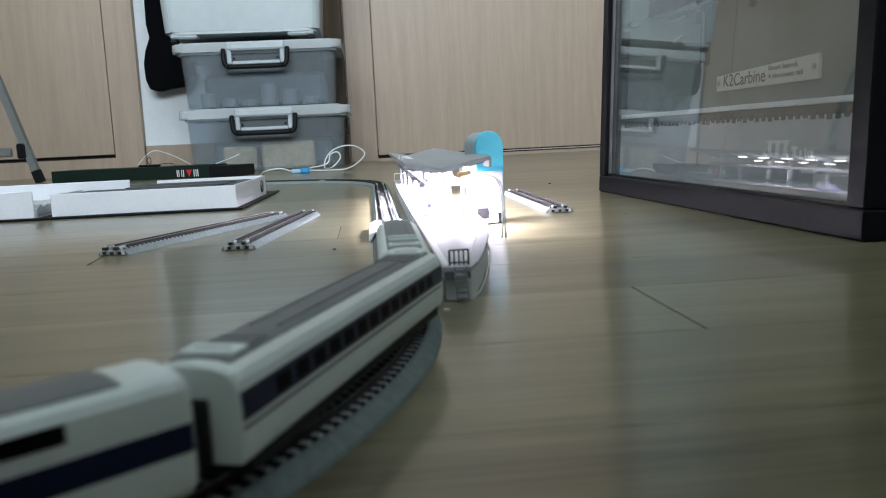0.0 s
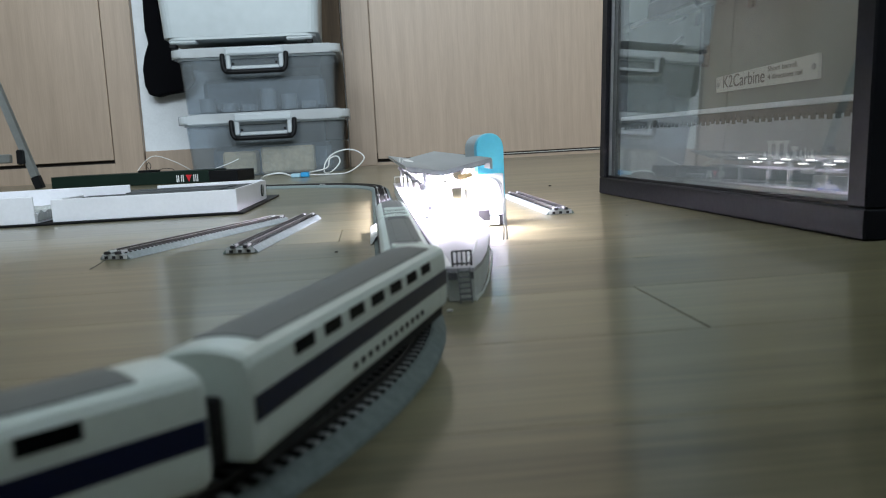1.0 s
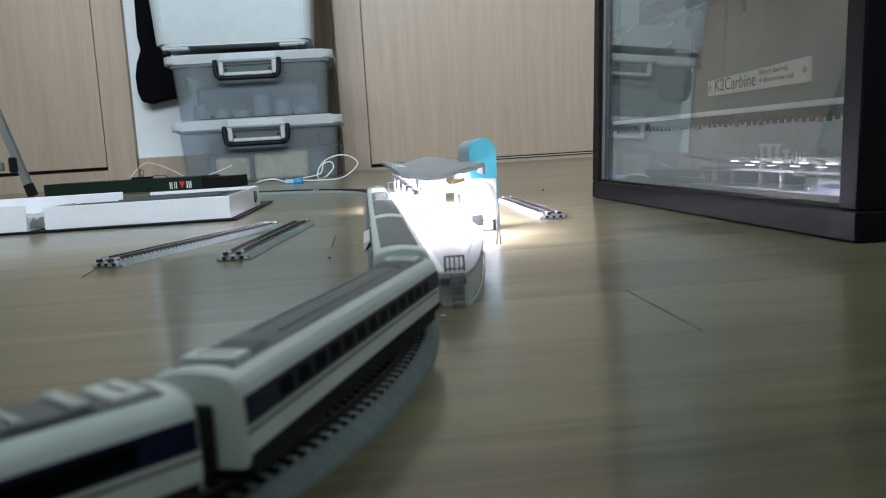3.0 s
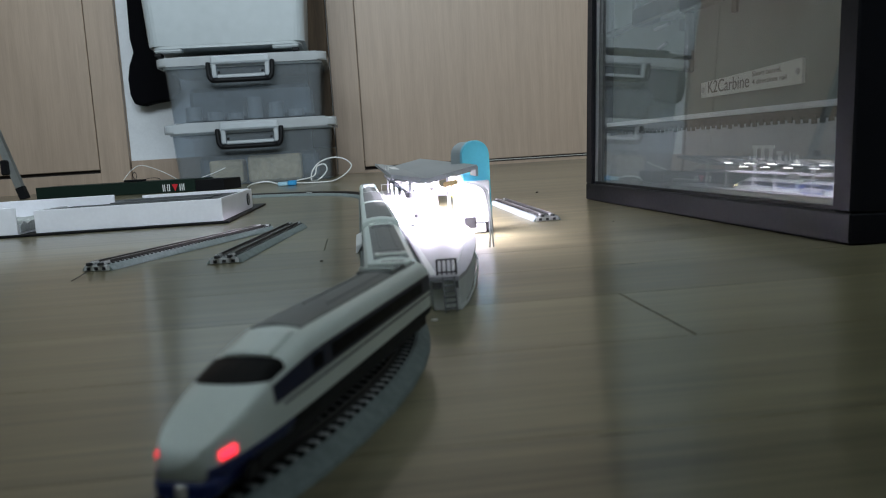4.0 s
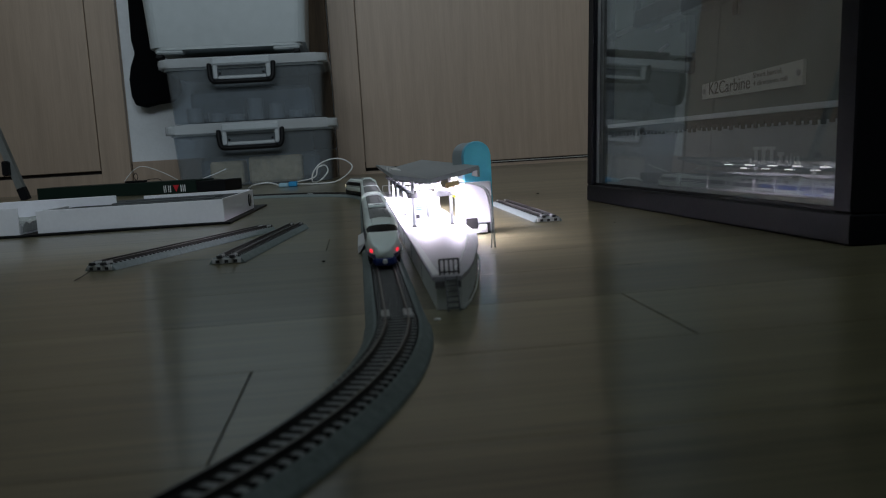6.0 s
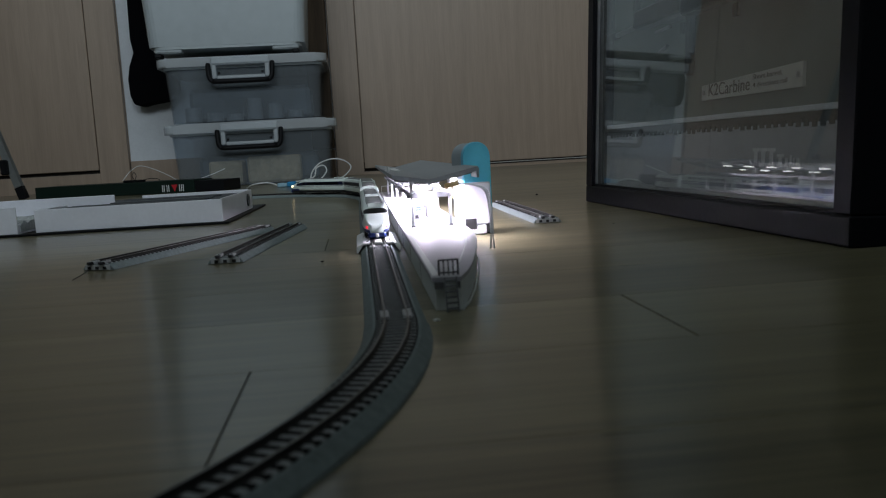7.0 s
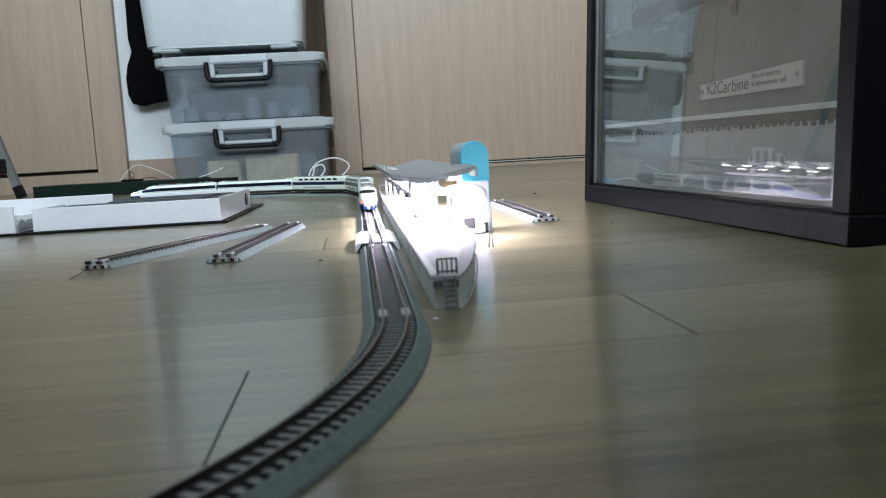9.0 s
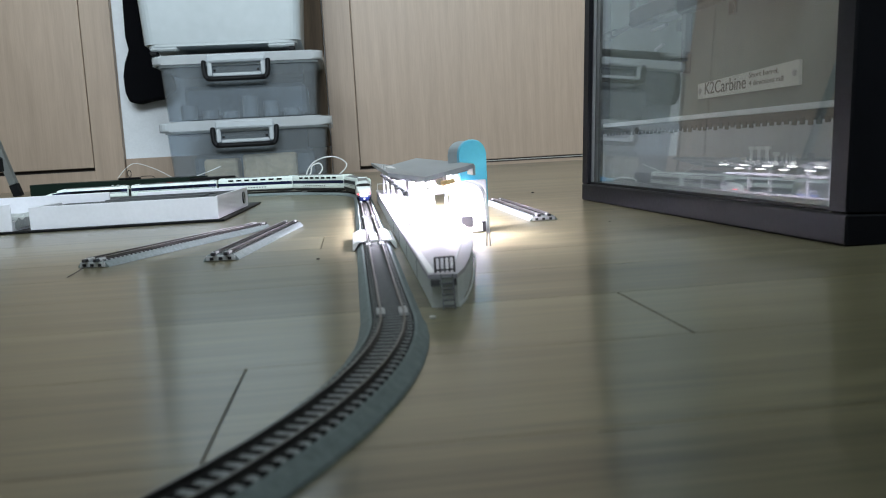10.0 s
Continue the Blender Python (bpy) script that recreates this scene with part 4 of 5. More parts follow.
# ---- packaging on the floor ----
def build_trays():
    m = Matrix.Translation((-0.2500, 0.9480, 0)) @ Matrix.Rotation(radians(4.6), 4, "Z")
    sheet = thing("packing_sleeve", m, "flat black card sleeve lying under the white trays", "card sleeve")
    part("sheet", bx(-0.56, 0.007, -0.005, 0.320, 0.0002, 0.0026, bevel=0.0006), M_BLACK, sheet)
    m2 = m @ Matrix.Translation((0, 0, 0.0028))
    tray = thing("packing_tray", m2, "white card packing tray with dark grey foam", "packing tray", "packing trays")
    part("front_wall", bx(-0.205, 0.0, 0.0, 0.0018, 0, 0.0255, bevel=0.0005), M_CARD, tray)
    part("back_wall", bx(-0.150, -0.004, 0.236, 0.238, 0, 0.0265, bevel=0.0005), M_CARD, tray)
    side = part("side_wall", bx(-0.0018, 0.0, 0.0019, 0.235, 0, 0.0262, bevel=0.0005), M_CARD, tray)
    part("side_wall", bx(-0.205, -0.2032, 0.0019, 0.10, 0, 0.0250, bevel=0.0005), M_CARD, tray)
    part("foam", bx(-0.2030, -0.0020, 0.0020, 0.2350, 0.0005, 0.0225, bevel=0.001), M_FOAM, tray)
    for x0, x1, y0, y1 in ((-0.150, -0.030, 0.03, 0.058), (-0.150, -0.030, 0.09, 0.118), (-0.150, -0.030, 0.15, 0.178)):
        part("foam_ridge", bx(x0, x1, y0, y1, 0.0226, 0.0246, bevel=0.0008), M_FOAM, tray)
    ringb = cyl(bmesh.new(), (0.0006, 0.192, 0.0135), 0.0080, 0.0022, "X", 24)
    part("finger_hole", ringb, M_INK, side)
    part("finger_ring", tube(bmesh.new(), [(0.0018, 0.192 + 0.0070 * math.cos(2 * math.pi * k / 20), 0.0135 + 0.0070 * math.sin(2 * math.pi * k / 20)) for k in range(20)], 0.0008, 6, True), M_STEEL, side)
    left = thing("packing_tray", m2, "white card packing tray, opened flat beside the other", "packing tray", "packing trays")
    part("front_wall", bx(-0.56, -0.2225, -0.004, -0.002, 0, 0.0300, bevel=0.0005), M_CARD, left)
    part("floor_panel", bx(-0.56, -0.2225, -0.0019, 0.23, 0, 0.0020), M_CARD, left)
    part("back_wall", bx(-0.56, -0.152, 0.118, 0.1205, 0, 0.0335, bevel=0.0005), M_CARD, left)
    part("side_wall", bx(-0.2245, -0.2226, -0.0018, 0.060, 0, 0.0110, bevel=0.0005), M_CARD, left)
    bm = bmesh.new()
    random.seed(4)
    pts = [[bm.verts.new((-0.330 + 0.018 * i, 0.004 + 0.010 * j, 0.012 + random.uniform(-0.004, 0.006))) for j in range(8)] for i in range(7)]
    low = [[bm.verts.new((p.co.x, p.co.y, 0.0022)) for p in row] for row in pts]
    for i in range(6):
        for j in range(7):
            bm.faces.new((pts[i][j], pts[i + 1][j], pts[i + 1][j + 1], pts[i][j + 1]))
    for i in range(6):
        for j in (0, 7):
            bm.faces.new((pts[i][j], pts[i + 1][j], low[i + 1][j], low[i][j]))
    for j in range(7):
        for i in (0, 6):
            bm.faces.new((pts[i][j], pts[i][j + 1], low[i][j + 1], low[i][j]))
    wrap = part("plastic_wrap", bm, mat("crumpled_film", (0.42, 0.44, 0.43), 0.25, 0, 0.2, 60), None)
    wrap.matrix_world = m2
    tagged(wrap, "crumpled grey plastic film in the open tray", "plastic film")


def build_green_box():
    m = Matrix.Translation((-0.5600, 2.0300, 0)) @ Matrix.Rotation(radians(-10.5), 4, "Z")
    root = thing("track_carton", m, "long flat dark green card carton with pale lettering bars", "carton")
    part("carton_body", bx(-0.470, -0.040, 0, 0.10, 0.0004, 0.0305, bevel=0.001), M_GREEN, root)
    part("end_flap", bx(-0.0395, 0.035, 0.001, 0.098, 0.0004, 0.0270, bevel=0.001), M_BLACK, root)
    for x, w in ((-0.0700, 0.0022), (-0.0745, 0.0018), (-0.0800, 0.0022), (-0.1080, 0.0022), (-0.1125, 0.0016), (-0.1200, 0.0018), (-0.1245, 0.0018)):
        part("letter_bar", bx(x, x + w, -0.0012, -0.0002, 0.004, 0.0205), M_WHITEPL, root)
    bm = bmesh.new()
    prism(bm, [(-0.092, 0.004), (-0.100, 0.0205), (-0.084, 0.0205)], 0, 0.001)
    bmesh.ops.transform(bm, matrix=Matrix(((1, 0, 0, 0), (0, 0, -1, -0.0002), (0, 1, 0, 0), (0, 0, 0, 1))), verts=bm.verts)
    part("letter_mark", bm, M_RED, root)
    clip = thing("cable_clip", m @ Matrix.Translation((-0.215, 0.04, 0.0306)), "small black clip with a thin wire on the carton", "cable clip")
    part("clip_body", bx(-0.032, 0.022, -0.008, 0.008, 0.0, 0.0055, bevel=0.0015), M_BLACK, clip)
    part("clip_loop", tube(bmesh.new(), smooth_points([(-0.004, 0, 0.005), (-0.010, 0, 0.016), (-0.004, 0, 0.024), (0.001, 0, 0.016), (-0.002, 0, 0.006)]), 0.0009, 6), M_BLACK, clip)
    part("clip_wire", tube(bmesh.new(), smooth_points([(0.02, 0, 0.004), (0.035, 0, 0.007), (0.055, 0.004, 0.006), (0.062, 0.004, 0.0012)]), 0.0009, 6), M_BLACK, clip)


def cable(name, pts, r, label):
    ob = part(name, tube(bmesh.new(), smooth_points(pts, 8), r, 8), M_CABLE, None, "", True)
    return tagged(ob, label, "cable")


def build_cables():
    c = cable("cable", [(-0.475, 2.045, 0.002), (-0.455, 2.02, 0.010), (-0.42, 2.02, 0.013), (-0.395, 2.03, 0.004)], 0.0018, "thin white cable with a blue plug on the floor")
    part("plug", bx(-0.372, -0.352, 2.012, 2.034, 0.0006, 0.0125, bevel=0.002), M_PLUGBLUE, c, "blue plug")
    part("socket", bx(-0.396, -0.3725, 2.014, 2.032, 0.0006, 0.0105, bevel=0.002), mat("clear_blue_socket", (0.35, 0.55, 0.65), 0.3), c)
    cable("cable", [(-0.352, 2.023, 0.006), (-0.335, 2.04, 0.004), (-0.305, 2.06, 0.003), (-0.270, 2.08, 0.004), (-0.245, 2.12, 0.018), (-0.232, 2.15, 0.038), (-0.252, 2.17, 0.055),
                    (-0.282, 2.175, 0.060), (-0.315, 2.17, 0.050), (-0.332, 2.15, 0.028), (-0.330, 2.12, 0.006), (-0.305, 2.08, 0.010), (-0.288, 2.10, 0.030), (-0.296, 2.12, 0.045),
                    (-0.315, 2.12, 0.040), (-0.320, 2.09, 0.018), (-0.36, 2.05, 0.010)], 0.0017, "coiled thin white cable standing up from the floor")
    cable("cable", [(-0.80, 2.115, 0.036), (-0.782, 2.13, 0.060), (-0.76, 2.14, 0.070), (-0.72, 2.15, 0.055), (-0.68, 2.16, 0.030), (-0.65, 2.17, 0.003)], 0.0009, "thin pale wire curving over the carton")
    cable("cable", [(-0.615, 2.155, 0.030), (-0.585, 2.165, 0.040), (-0.558, 2.175, 0.051)], 0.0010, "short pale wire end sticking up")


def build_bits():
    wire = part("wire_offcut", tube(bmesh.new(), smooth_points([(-0.2394, 0.5314, 0.0005), (-0.2414, 0.5483, 0.0009), (-0.2434, 0.5652, 0.0018)]), 0.00030, 6), M_INK)
    tagged(wire, "thin dark wire end beside the loose track", "wire")
    for x, y, r in ((-0.083, 0.555, 0.0011), (0.127, 1.156, 0.0018), (-0.056, 0.70, 0.0008), (0.14, 0.70, 0.0007), (-0.30, 0.50, 0.0007)):
        bm = bmesh.new()
        bmesh.ops.create_icosphere(bm, subdivisions=1, radius=r, matrix=Matrix.Translation((x, y, r * 0.45)) @ Matrix.Diagonal((1.3, 0.9, 0.5, 1)))
        tagged(part("crumb", bm, M_INK), "tiny dark crumb on the plank floor", "crumb", "crumbs on the floor")
    bm = bmesh.new()
    bmesh.ops.create_icosphere(bm, subdivisions=1, radius=0.0013, matrix=Matrix.Translation((-0.0057, 0.3401, 0.0006)) @ Matrix.Diagonal((1.3, 0.9, 0.5, 1)))
    tagged(part("crumb", bm, M_WHITEPL), "tiny pale plastic crumb by the platform foot", "crumb", "crumbs on the floor")


build_bits()
build_trays()
build_green_box()
build_cables()


# ---- storage tubs ----
def tub_shell(w0, d0, w1, d1, z0, z1, t):
    """Open tapered tub with real walls."""
    bm = bmesh.new()
    outs = []
    for w, d, z in ((w0, d0, z0), (w1, d1, z1)):
        outs.append([bm.verts.new((x, y, z)) for x, y in rounded_rect(w, d, 0.028, 5)])
    ins = []
    for w, d, z in ((w1 - 2 * t, d1 - 2 * t, z1), (w0 - 2 * t, d0 - 2 * t, z0 + t)):
        ins.append([bm.verts.new((x, y, z)) for x, y in rounded_rect(w, d, 0.026, 5)])
    loops = outs + ins
    n = len(outs[0])
    for a, b in zip(loops, loops[1:]):
        for k in range(n):
            bm.faces.new((a[k], a[(k + 1) % n], b[(k + 1) % n], b[k]))
    bm.faces.new(outs[0][::-1])
    bm.faces.new(ins[1])
    return bm


def slab(w, d, r, z0, z1, soft_edge=0.0):
    bm = prism(bmesh.new(), rounded_rect(w, d, r, 5), z0, z1)
    if soft_edge:
        rim = [e for e in bm.edges if abs(e.verts[0].co.z - e.verts[1].co.z) < 1e-7]
        bmesh.ops.bevel(bm, geom=rim, offset=soft_edge, segments=3, affect="EDGES", profile=0.5)
    return bm


def storage_tub(u, v, z, h, w, turn, label, filling):
    m = ROOM @ Matrix.Translation((u, v, z)) @ Matrix.Rotation(radians(turn), 4, "Z")
    root = thing("storage_tub", m, label, "storage tub", "stacked storage tubs")
    d = 0.36
    part("tub", tub_shell(w - 0.024, d - 0.030, w - 0.008, d - 0.010, 0.001, h - 0.034, 0.003), M_TUB, root, smooth=False)
    lid = part("lid", slab(w + 0.026, d + 0.026, 0.030, h - 0.0280, h - 0.004, 0.006), M_LID, root, "cloudy rimmed lid")
    part("lid_panel", slab(w - 0.03, d - 0.03, 0.030, h - 0.0038, h - 0.0002), M_LID, lid)
    part("lid_lip", slab(w + 0.000, d + 0.000, 0.028, h - 0.0338, h - 0.0282), M_LID, lid)
    fy = -d / 2 - 0.013
    # bail handle with a pale clip behind it
    clip = part("clip", bx(-0.080, 0.075, fy - 0.009, fy - 0.0005, h - 0.026, h - 0.006, bevel=0.004), M_LID, root, "pale clip plate")
    for x in (-0.073, 0.068):
        part("clip_arm", bx(x - 0.006, x + 0.006, fy - 0.006, fy + 0.006, h - 0.062, h - 0.0265, bevel=0.002), M_LID, clip)
    part("clip_tongue", bx(-0.066, 0.061, fy - 0.005, fy + 0.004, h - 0.064, h - 0.055, bevel=0.002), M_LID, clip)
    zb, zt = h - 0.071, h - 0.034
    pts = [(-0.087, fy - 0.006, h - 0.024), (-0.087, fy - 0.010, zt), (-0.085, fy - 0.013, zb + 0.012), (-0.078, fy - 0.014, zb + 0.002), (-0.064, fy - 0.014, zb), (0.059, fy - 0.014, zb), (0.073, fy - 0.014, zb + 0.002), (0.080, fy - 0.013, zb + 0.012), (0.082, fy - 0.010, zt), (0.082, fy - 0.006, h - 0.024)]
    part("handle", tube(bmesh.new(), smooth_points(pts, 3), 0.0066, 8), M_BLACK, root, "black bail handle", True)
    for x in (-0.060, 0.055):
        part("pivot", bx(x - 0.003, x + 0.003, fy - 0.0075, fy - 0.0045, h - 0.052, h - 0.046, bevel=0.001), M_BLACK, clip)
    random.seed(7 if filling == "card" else 9)
    if filling == "card":
        for x0, x1, y, z1 in ((-0.125, -0.035, -0.152, 0.070), (-0.020, 0.125, -0.152, 0.078)):
            ob = part("parcel", bx(x0, x1, y, y + 0.10, 0.0045, z1, bevel=0.006), M_CARDBROWN, None)
            ob.matrix_world = m
            tagged(ob, "crumpled brown card parcel inside the cloudy tub", "parcel")
        ob = part("bundle", bx(-0.17, 0.17, -0.035, 0.14, 0.0045, 0.085, bevel=0.012), mat("grey_fabric", (0.17, 0.18, 0.19), 0.9, 0, 0.3, 20, bump=0.5))
        ob.matrix_world = m
        tagged(ob, "grey fabric bundle inside the cloudy tub", "bundle")
    else:
        for k in range(6):
            x = -0.15 + 0.056 * k
            hh = random.uniform(0.018, 0.062)
            bm = cyl(bmesh.new(), (x, -0.115 + random.uniform(-0.012, 0.02), 0.0045 + hh / 2), 0.022, hh, "Z", 18)
            ob = part("jar", bm, M_JAR, None)
            ob.matrix_world = m
            tagged(ob, "pale plastic jar inside the cloudy tub", "jar", "jars in the tub")
        ob = part("bundle", bx(-0.17, 0.17, -0.06, 0.14, 0.0045, 0.10, bevel=0.012), mat("slate_fabric", (0.13, 0.145, 0.16), 0.9, 0, 0.3, 20, bump=0.5))
        ob.matrix_world = m
        tagged(ob, "dark grey fabric bundle inside the cloudy tub", "bundle")


def build_top_box():
    m = ROOM @ Matrix.Translation((-0.3225, 2.53, 0.3532)) @ Matrix.Rotation(radians(1.0), 4, "Z")
    root = thing("storage_box", m, "milky white plastic box with small feet on top of the tubs", "storage box")
    w, d = 0.415, 0.34
    bm = tub_shell(w, d - 0.012, w + 0.046, d + 0.02, 0.028, 0.42, 0.003)
    part("box_body", bm, M_WHITEBOX, root)
    part("base_rim", slab(w - 0.02, d - 0.012, 0.03, 0.0205, 0.0276), M_WHITEBOX, root)
    for x in (-1, 1):
        for y in (-1, 1):
            part("foot", bx(x * 0.155 - 0.036, x * 0.155 + 0.036, y * 0.145 - 0.02, y * 0.145 + 0.02, 0.0105, 0.0202, bevel=0.004), M_WHITEBOX, root)
            part("pad", bx(x * 0.182 - 0.009, x * 0.182 + 0.009, y * 0.146 - 0.02, y * 0.146 + 0.02, 0.0, 0.0103, bevel=0.002), M_BLACK, root)
    part("lid", slab(w + 0.034, d + 0.034, 0.035, 0.4202, 0.45), M_LID, root)


storage_tub(-0.277, 2.545, 0.0, 0.1760, 0.440, 0.6, "cloudy clear storage tub holding brown card parcels", "card")
storage_tub(-0.284, 2.545, 0.1762, 0.1768, 0.428, 0.0, "cloudy clear storage tub holding pale jars", "jars")
build_top_box()


def build_bag():
    m = ROOM @ Matrix.Translation((-0.594, 2.757, 0))
    bm = bmesh.new()
    outline = [(-0.070, 0.60), (-0.073, 0.46), (-0.066, 0.42), (-0.082, 0.38), (-0.090, 0.34), (-0.088, 0.29), (-0.078, 0.262), (-0.055, 0.254), (-0.02, 0.262), (0.03, 0.268), (0.06, 0.30), (0.05, 0.37), (0.01, 0.40), (-0.02, 0.45), (-0.028, 0.60)]
    prism(bm, outline, -0.03, 0.03)
    bmesh.ops.transform(bm, matrix=Matrix(((1, 0, 0, 0), (0, 0, -1, 0.03), (0, 1, 0, 0), (0, 0, 0, 1))), verts=bm.verts)
    bmesh.ops.bevel(bm, geom=[e for e in bm.edges], offset=0.008, segments=3, affect="EDGES", profile=0.6)
    root = thing("cloth_bag", m, "black cloth bag hanging by its strap on the white wall", "bag")
    part("bag_body", bm, M_CLOTH, root, smooth=True)
    part("strap", bx(-0.068, -0.032, 0.02, 0.035, 0.59, 1.45, bevel=0.004), M_CLOTH, root)
    part("hook", tube(bmesh.new(), [(-0.05, 0.065, 1.46), (-0.05, 0.015, 1.455), (-0.05, 0.012, 1.475)], 0.004, 8), M_STEEL, root)


def build_stand():
    root = thing("folding_stand", Matrix.Identity(4), "grey metal folding stand with black rubber foot", "folding stand")
    foot, top = Vector((-1.112, 2.24, 0.0)), Vector((-1.379, 2.24, 0.86))
    d = (top - foot).normalized()
    part("leg", sweep(bmesh.new(), [foot + d * 0.035, top], [(-0.008, -0.0095), (0.008, -0.0095), (0.008, 0.0095), (-0.008, 0.0095)]), M_ALU, root)
    part("rubber_foot", sweep(bmesh.new(), [foot + Vector((0, 0, 0.001)), foot + d * 0.034], [(-0.0088, -0.0105), (0.0088, -0.0105), (0.0088, 0.0105), (-0.0088, 0.0105)]), M_BLACK, root)
    part("cross_bar", bx(-2.0, -1.185, 2.235, 2.255, 0.072, 0.096, bevel=0.003), M_ALU, root)
    part("knob", bx(-1.157, -1.140, 2.215, 2.245, 0.066, 0.106, bevel=0.004), M_BLACK, root)
    foot2, top2 = Vector((-2.02, 2.24, 0.0)), Vector((-1.75, 2.24, 0.86))
    part("leg", sweep(bmesh.new(), [foot2 + Vector((0, 0, 0.001)), top2], [(-0.008, -0.0095), (0.008, -0.0095), (0.008, 0.0095), (-0.008, 0.0095)]), M_ALU, root)
    part("top_rail", bx(-1.80, -1.37, 2.225, 2.255, 0.855, 0.885, bevel=0.004), M_ALU, root)


build_bag()
build_stand()


# ---- display frame ----
def words(text, size, thick):
    cu = bpy.data.curves.new("words", "FONT")
    cu.body, cu.size, cu.extrude = text, size, thick
    tmp = new("words", cu)
    me = bpy.data.meshes.new_from_object(tmp.evaluated_get(bpy.context.evaluated_depsgraph_get()))
    bpy.data.objects.remove(tmp)
    bpy.data.curves.remove(cu)
    return me


def build_display():
    ux = Vector((-0.134, 0.991, 0)).normalized()
    back = Vector((ux.y, -ux.x, 0))
    lean = radians(2.9)
    up = Vector((0, 0, 1)) * math.cos(lean) + back * math.sin(lean)
    bk = ux.cross(up)
    o = Vector((0.2300, 0.4780, 0.0004))
    m = Matrix(((ux.x, up.x, bk.x, o.x), (ux.y, up.y, bk.y, o.y), (ux.z, up.z, bk.z, o.z), (0, 0, 0, 1)))
    L, Hh, W, Dp = 0.499, 0.415, 0.0185, 0.046
    root = thing("display_frame", m, "black wooden shadow-box frame with glass front, leaning", "display frame")
    part("bottom_bar", bx(0, L, 0, W, 0.0, Dp, bevel=0.0012), M_FRAME, root)
    part("top_bar", bx(0, L, Hh - W, Hh, 0.0, Dp, bevel=0.0012), M_FRAME, root)
    part("side_bar", bx(0, W, W, Hh - W, 0.0, Dp, bevel=0.0012), M_FRAME, root)
    part("side_bar", bx(L - W, L, W, Hh - W, 0.0, Dp, bevel=0.0012), M_FRAME, root)
    for a in ((W, L - W, W, W + 0.0025), (W, L - W, Hh - W - 0.0025, Hh - W), (W, W + 0.0025, W + 0.0026, Hh - W - 0.0026), (L - W - 0.0025, L - W, W + 0.0026, Hh - W - 0.0026)):
        part("inner_lip", bx(a[0], a[1], a[2], a[3], 0.0045, 0.0075), M_STEEL if a[0] > 0.3 else M_FRAME, root)
    pane = part("glass_pane", bx(W, L - W, W, Hh - W, 0.0080, 0.0095), M_PANE, root, "clear reflecting glass")
    pane.visible_shadow = False
    part("backing", bx(W, L - W, W, Hh - W, 0.040, 0.044), M_BLACK, root)
    part("upper_board", bx(W, L - W, 0.0857, Hh - W, 0.0250, 0.0395), M_PANEL, root, "olive grey backing board")
    part("lower_board", bx(W, L - W, W, 0.0744, 0.0180, 0.0395), M_PANELLOW, root, "grey lower board")
    part("white_ledge", bx(W, L - W, 0.0816, 0.0856, 0.0175, 0.0395, bevel=0.0003), M_CARD, root)
    part("dark_strip", bx(W, L - W, 0.0745, 0.0815, 0.0190, 0.0395), M_SLOTGREY, root)
    random.seed(12)
    for k in range(46):
        x = 0.028 + k * 0.0096
        low = random.uniform(0.0712, 0.0728)
        part("strip_tooth", bx(x, x + 0.0058, low, 0.0765, 0.0172, 0.0179 if low < 0.0744 else 0.0189, bevel=0.0002), M_SLOTGREY, root)
    # name plate, cut lower towards its far end
    bm = bmesh.new()
    prism(bm, [(0.0934, 0.0989), (0.2484, 0.0989), (0.2490, 0.1113), (0.0938, 0.1158)], 0.0225, 0.0248)
    plate = part("name_plate", bm, M_PLATE, root, "brushed metal name plate")
    for x, y in ((0.0985, 0.1072), (0.2440, 0.1050)):
        part("screw", cyl(bmesh.new(), (x, y, 0.0221), 0.0021, 0.0012, "Z", 16), M_STEEL, plate)
    for text, x0, x1, y, tall in (("K2Carbine", 0.2350, 0.1655, 0.1018, 0.0098), ("Short barrel,", 0.1612, 0.1195, 0.1092, 0.0036), ("4 directions rail", 0.1608, 0.1130, 0.1032, 0.0036)):
        me = words(text, 0.01, 0.0001)
        xs, ys = [v.co.x for v in me.vertices], [v.co.y for v in me.vertices]
        fx, fy = (x0 - x1) / (max(xs) - min(xs)), tall / max(ys)
        for v in me.vertices:
            v.co.x, v.co.y = (v.co.x - min(xs)) * fx, v.co.y * fy
        me.materials.append(M_INK)
        ob = new("lettering", me)
        ob.parent = plate
        ob.matrix_basis = Matrix.Translation((x0, y, 0.0223)) @ Matrix.Rotation(math.pi, 4, "Y")
    # maker's mark as plain pale shapes
    for x0, w, h in ((0.1530, 0.0035, 0.0050), (0.1480, 0.0090, 0.0132), (0.1375, 0.0100, 0.0132), (0.1260, 0.0095, 0.0132), (0.1134, 0.0085, 0.0090), (0.1038, 0.0055, 0.0064), (0.0972, 0.0034, 0.0084), (0.0928, 0.0018, 0.0064), (0.0900, 0.0060, 0.0064)):
        bar = bmesh.new()
        box(bar, x0 - w, x0, 0.0447, 0.0470, 0.0170, 0.0176)
        box(bar, x0 - w * 0.72, x0 - w * 0.28, 0.0470, 0.0447 + h, 0.0170, 0.0176)
        if w > 0.007:
            box(bar, x0 - w, x0 - w * 0.72, 0.0447 + h - 0.0024, 0.0447 + h, 0.0170, 0.0176)
            box(bar, x0 - w * 0.28, x0, 0.0447 + h - 0.0024, 0.0447 + h, 0.0170, 0.0176)
        part("mark_bar", bar, M_CARD, root)
    # model rifle
    g = thing("model_rifle", m @ Matrix.Translation((0.034, -0.004, 0)), "small dark metal model rifle mounted inside the frame", "model rifle")
    zc = 0.0165
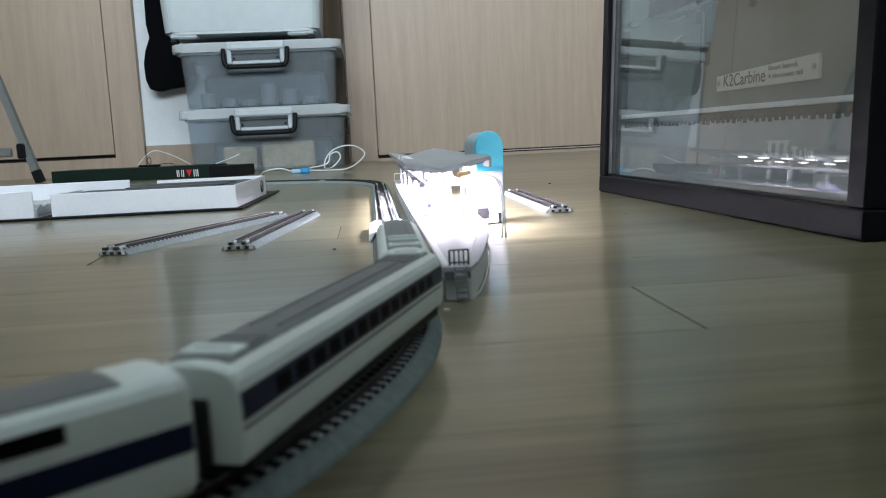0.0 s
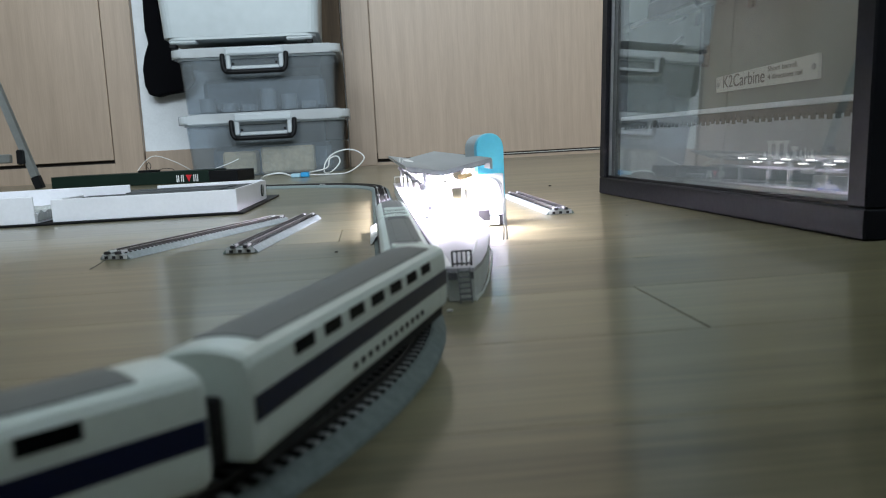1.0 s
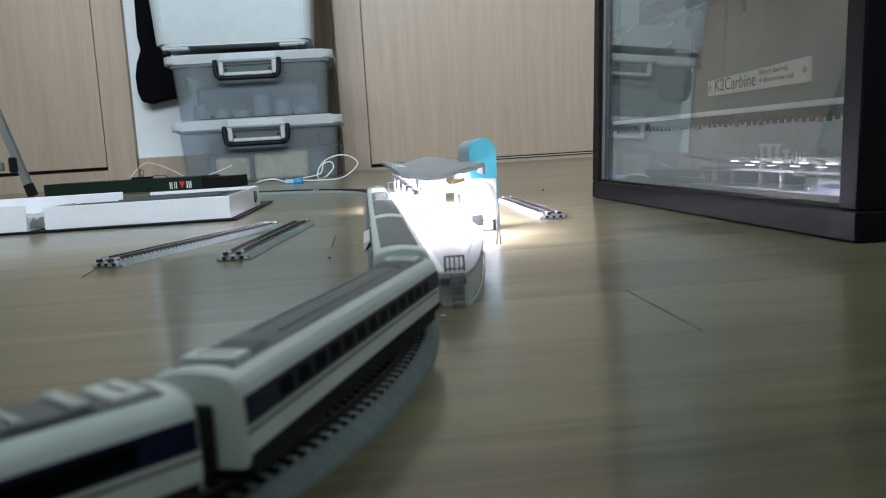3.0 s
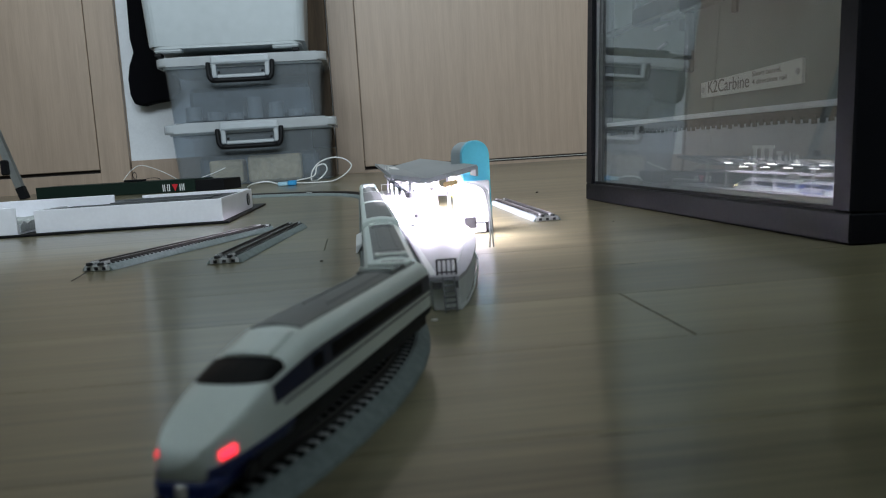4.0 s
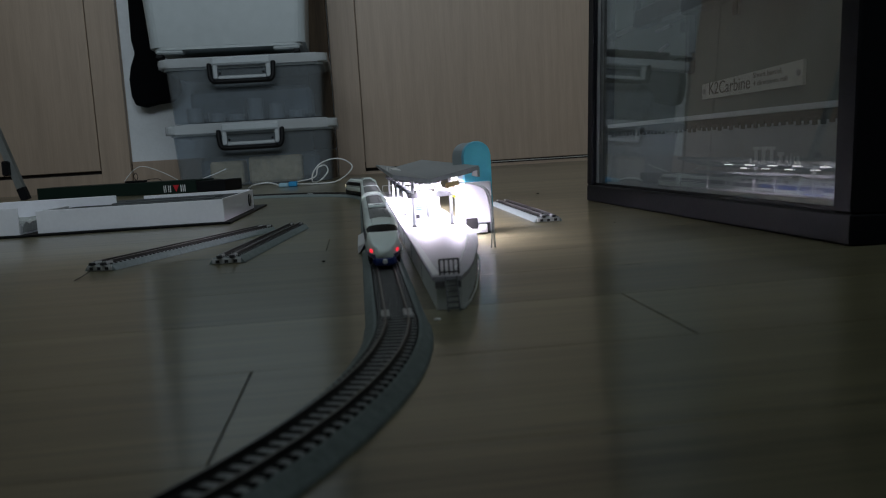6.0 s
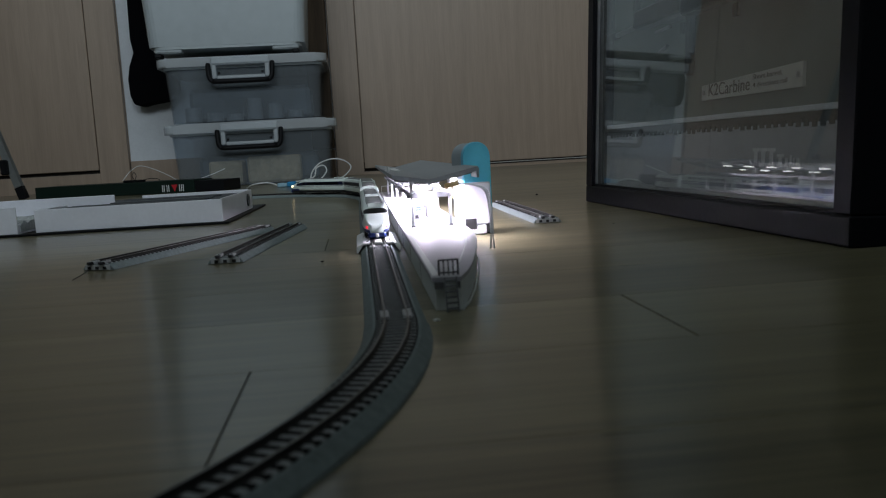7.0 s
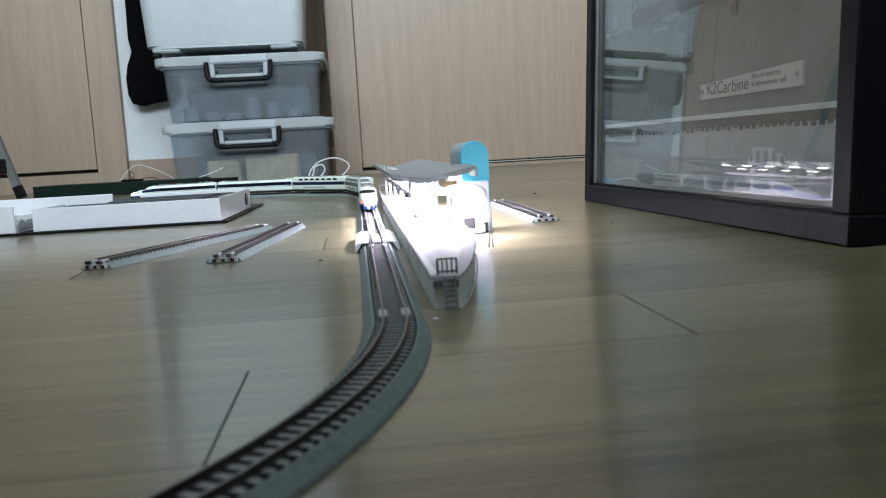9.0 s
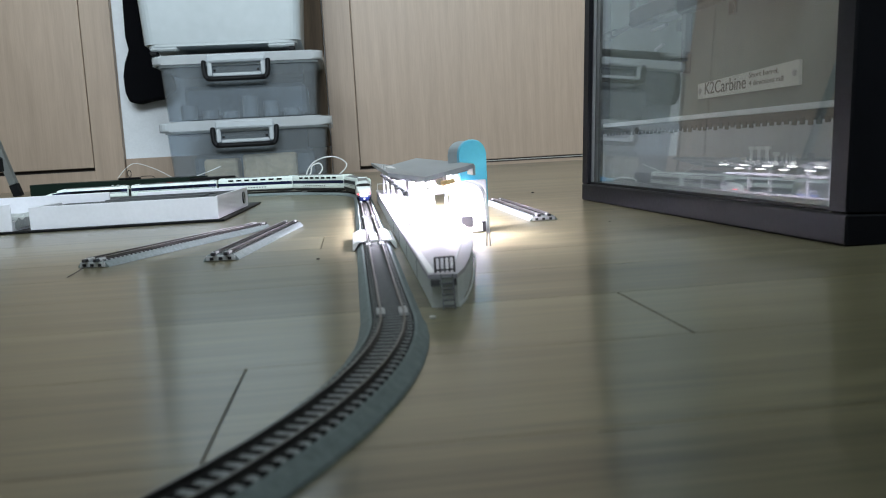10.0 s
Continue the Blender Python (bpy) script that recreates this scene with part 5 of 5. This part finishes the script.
    # handguard paler, barrel and rods bright steel, to paint in the rifle's highlights
    part("barrel", tube(bmesh.new(), [(0.285, 0.1865, zc), (0.428, 0.184, zc)], 0.0026, 12), M_STEEL, g, "", True)
    part("muzzle", tube(bmesh.new(), [(0.412, 0.1845, zc), (0.435, 0.184, zc)], 0.0045, 12), M_GUN, g, "", True)
    part("handguard", bx(0.235, 0.345, 0.1803, 0.198, zc - 0.008, zc + 0.007, bevel=0.002), M_GUNLIGHT, g)
    for k in range(16):
        part("rail_tooth", bx(0.206 + k * 0.0046, 0.2088 + k * 0.0046, 0.1765, 0.1800, zc - 0.006, zc + 0.005, bevel=0.0004), M_STEEL, g)
    part("receiver", bx(0.125, 0.2349, 0.176, 0.203, zc - 0.007, zc + 0.006, bevel=0.002), M_GUN, g)
    part("front_sight", bx(0.352, 0.360, 0.184, 0.212, zc - 0.003, zc + 0.003, bevel=0.001), M_GUN, g)
    part("magazine", bx(0.2240, 0.2300, 0.1255, 0.1762, zc - 0.004, zc + 0.004, bevel=0.0015), M_GUN, g)
    part("stock", sweep(bmesh.new(), [(0.126, 0.188, zc), (0.040, 0.180, zc)], [(-0.005, -0.012), (0.005, -0.012), (0.005, 0.009), (-0.005, 0.009)]), M_GUN, g)
    for a, b in (((0.305, 0.1725, zc), (0.271, 0.1730, zc)), ((0.303, 0.1540, zc + 0.003), (0.284, 0.1575, zc + 0.003))):
        part("side_rod", tube(bmesh.new(), [a, b], 0.0016, 8), M_STEEL, g)
    for x in (0.26, 0.16):
        part("mount_pin", bx(x - 0.004, x + 0.004, 0.165, 0.175, zc + 0.0062, 0.0252), M_BLACK, g)


build_display()


# ---- floor ----
P_W, P_V0 = 0.0865, 0.193
SPLIT = {0: -0.039, 1: 0.116, 5: -0.026}


def build_floor():
    floor = structure(part("floor", bx(R_U0 - 0.12, R_U1 + 0.12, R_V0 - 0.12, R_V1 + 0.12, -0.06, -0.0012), M_GAP), "grey-brown laminate plank floor with dark joints", "floor")
    floor.matrix_world = ROOM
    lengths, cache = 1.20, {}
    rest = bmesh.new()
    random.seed(3)
    r0, r1 = int((R_V0 - P_V0) / P_W) - 1, int((R_V1 - P_V0) / P_W)
    for r in range(r0, r1 + 1):
        v0 = P_V0 + r * P_W
        start = SPLIT.get(r, random.uniform(0.35, 0.75))
        k0 = int((R_U0 - start) / lengths) - 1
        for k in range(k0, k0 + 8):
            u0, u1 = max(start + k * lengths, R_U0), min(start + (k + 1) * lengths, R_U1)
            if u1 - u0 < 0.01:
                continue
            va, vb = max(v0, R_V0), min(v0 + P_W, R_V1)
            if vb - va < 0.01:
                continue
            near = -0.25 < v0 < 2.75 and u1 > -1.7 and u0 < 1.4
            key = (round(u1 - u0, 4), round(vb - va, 4))
            if near:
                if key not in cache:
                    bm = bx(0.0004, key[0] - 0.0004, 0.00018, key[1] - 0.00018, -0.0011, 0.0)
                    me = bpy.data.meshes.new("plank")
                    bm.to_mesh(me)
                    bm.free()
                    me.materials.append(M_PLANK)
                    cache[key] = me
                share("plank", cache[key], floor, Matrix.Translation((u0, va, 0)))
            else:
                vs = [rest.verts.new(c) for c in ((u0 + 0.0004, va + 0.0004, 0), (u1 - 0.0004, va + 0.0004, 0), (u1 - 0.0004, vb - 0.0004, 0), (u0 + 0.0004, vb - 0.0004, 0))]
                ws = [rest.verts.new(v.co - Vector((0, 0, 0.0011))) for v in vs]
                rest.faces.new(vs)
                for i in range(4):
                    rest.faces.new((vs[i], ws[i], ws[(i + 1) % 4], vs[(i + 1) % 4]))
    part("planks", rest, M_PLANK, floor)["kind"] = "stuff"


build_floor()


def motions():
    """The train runs once along the loop at an even pace."""
    times = [k * 0.25 for k in range(41)]
    for i, (car, turned) in enumerate(CARS):
        walk(car, [(t, car_pose(i, turned, t)) for t in times])


motions()
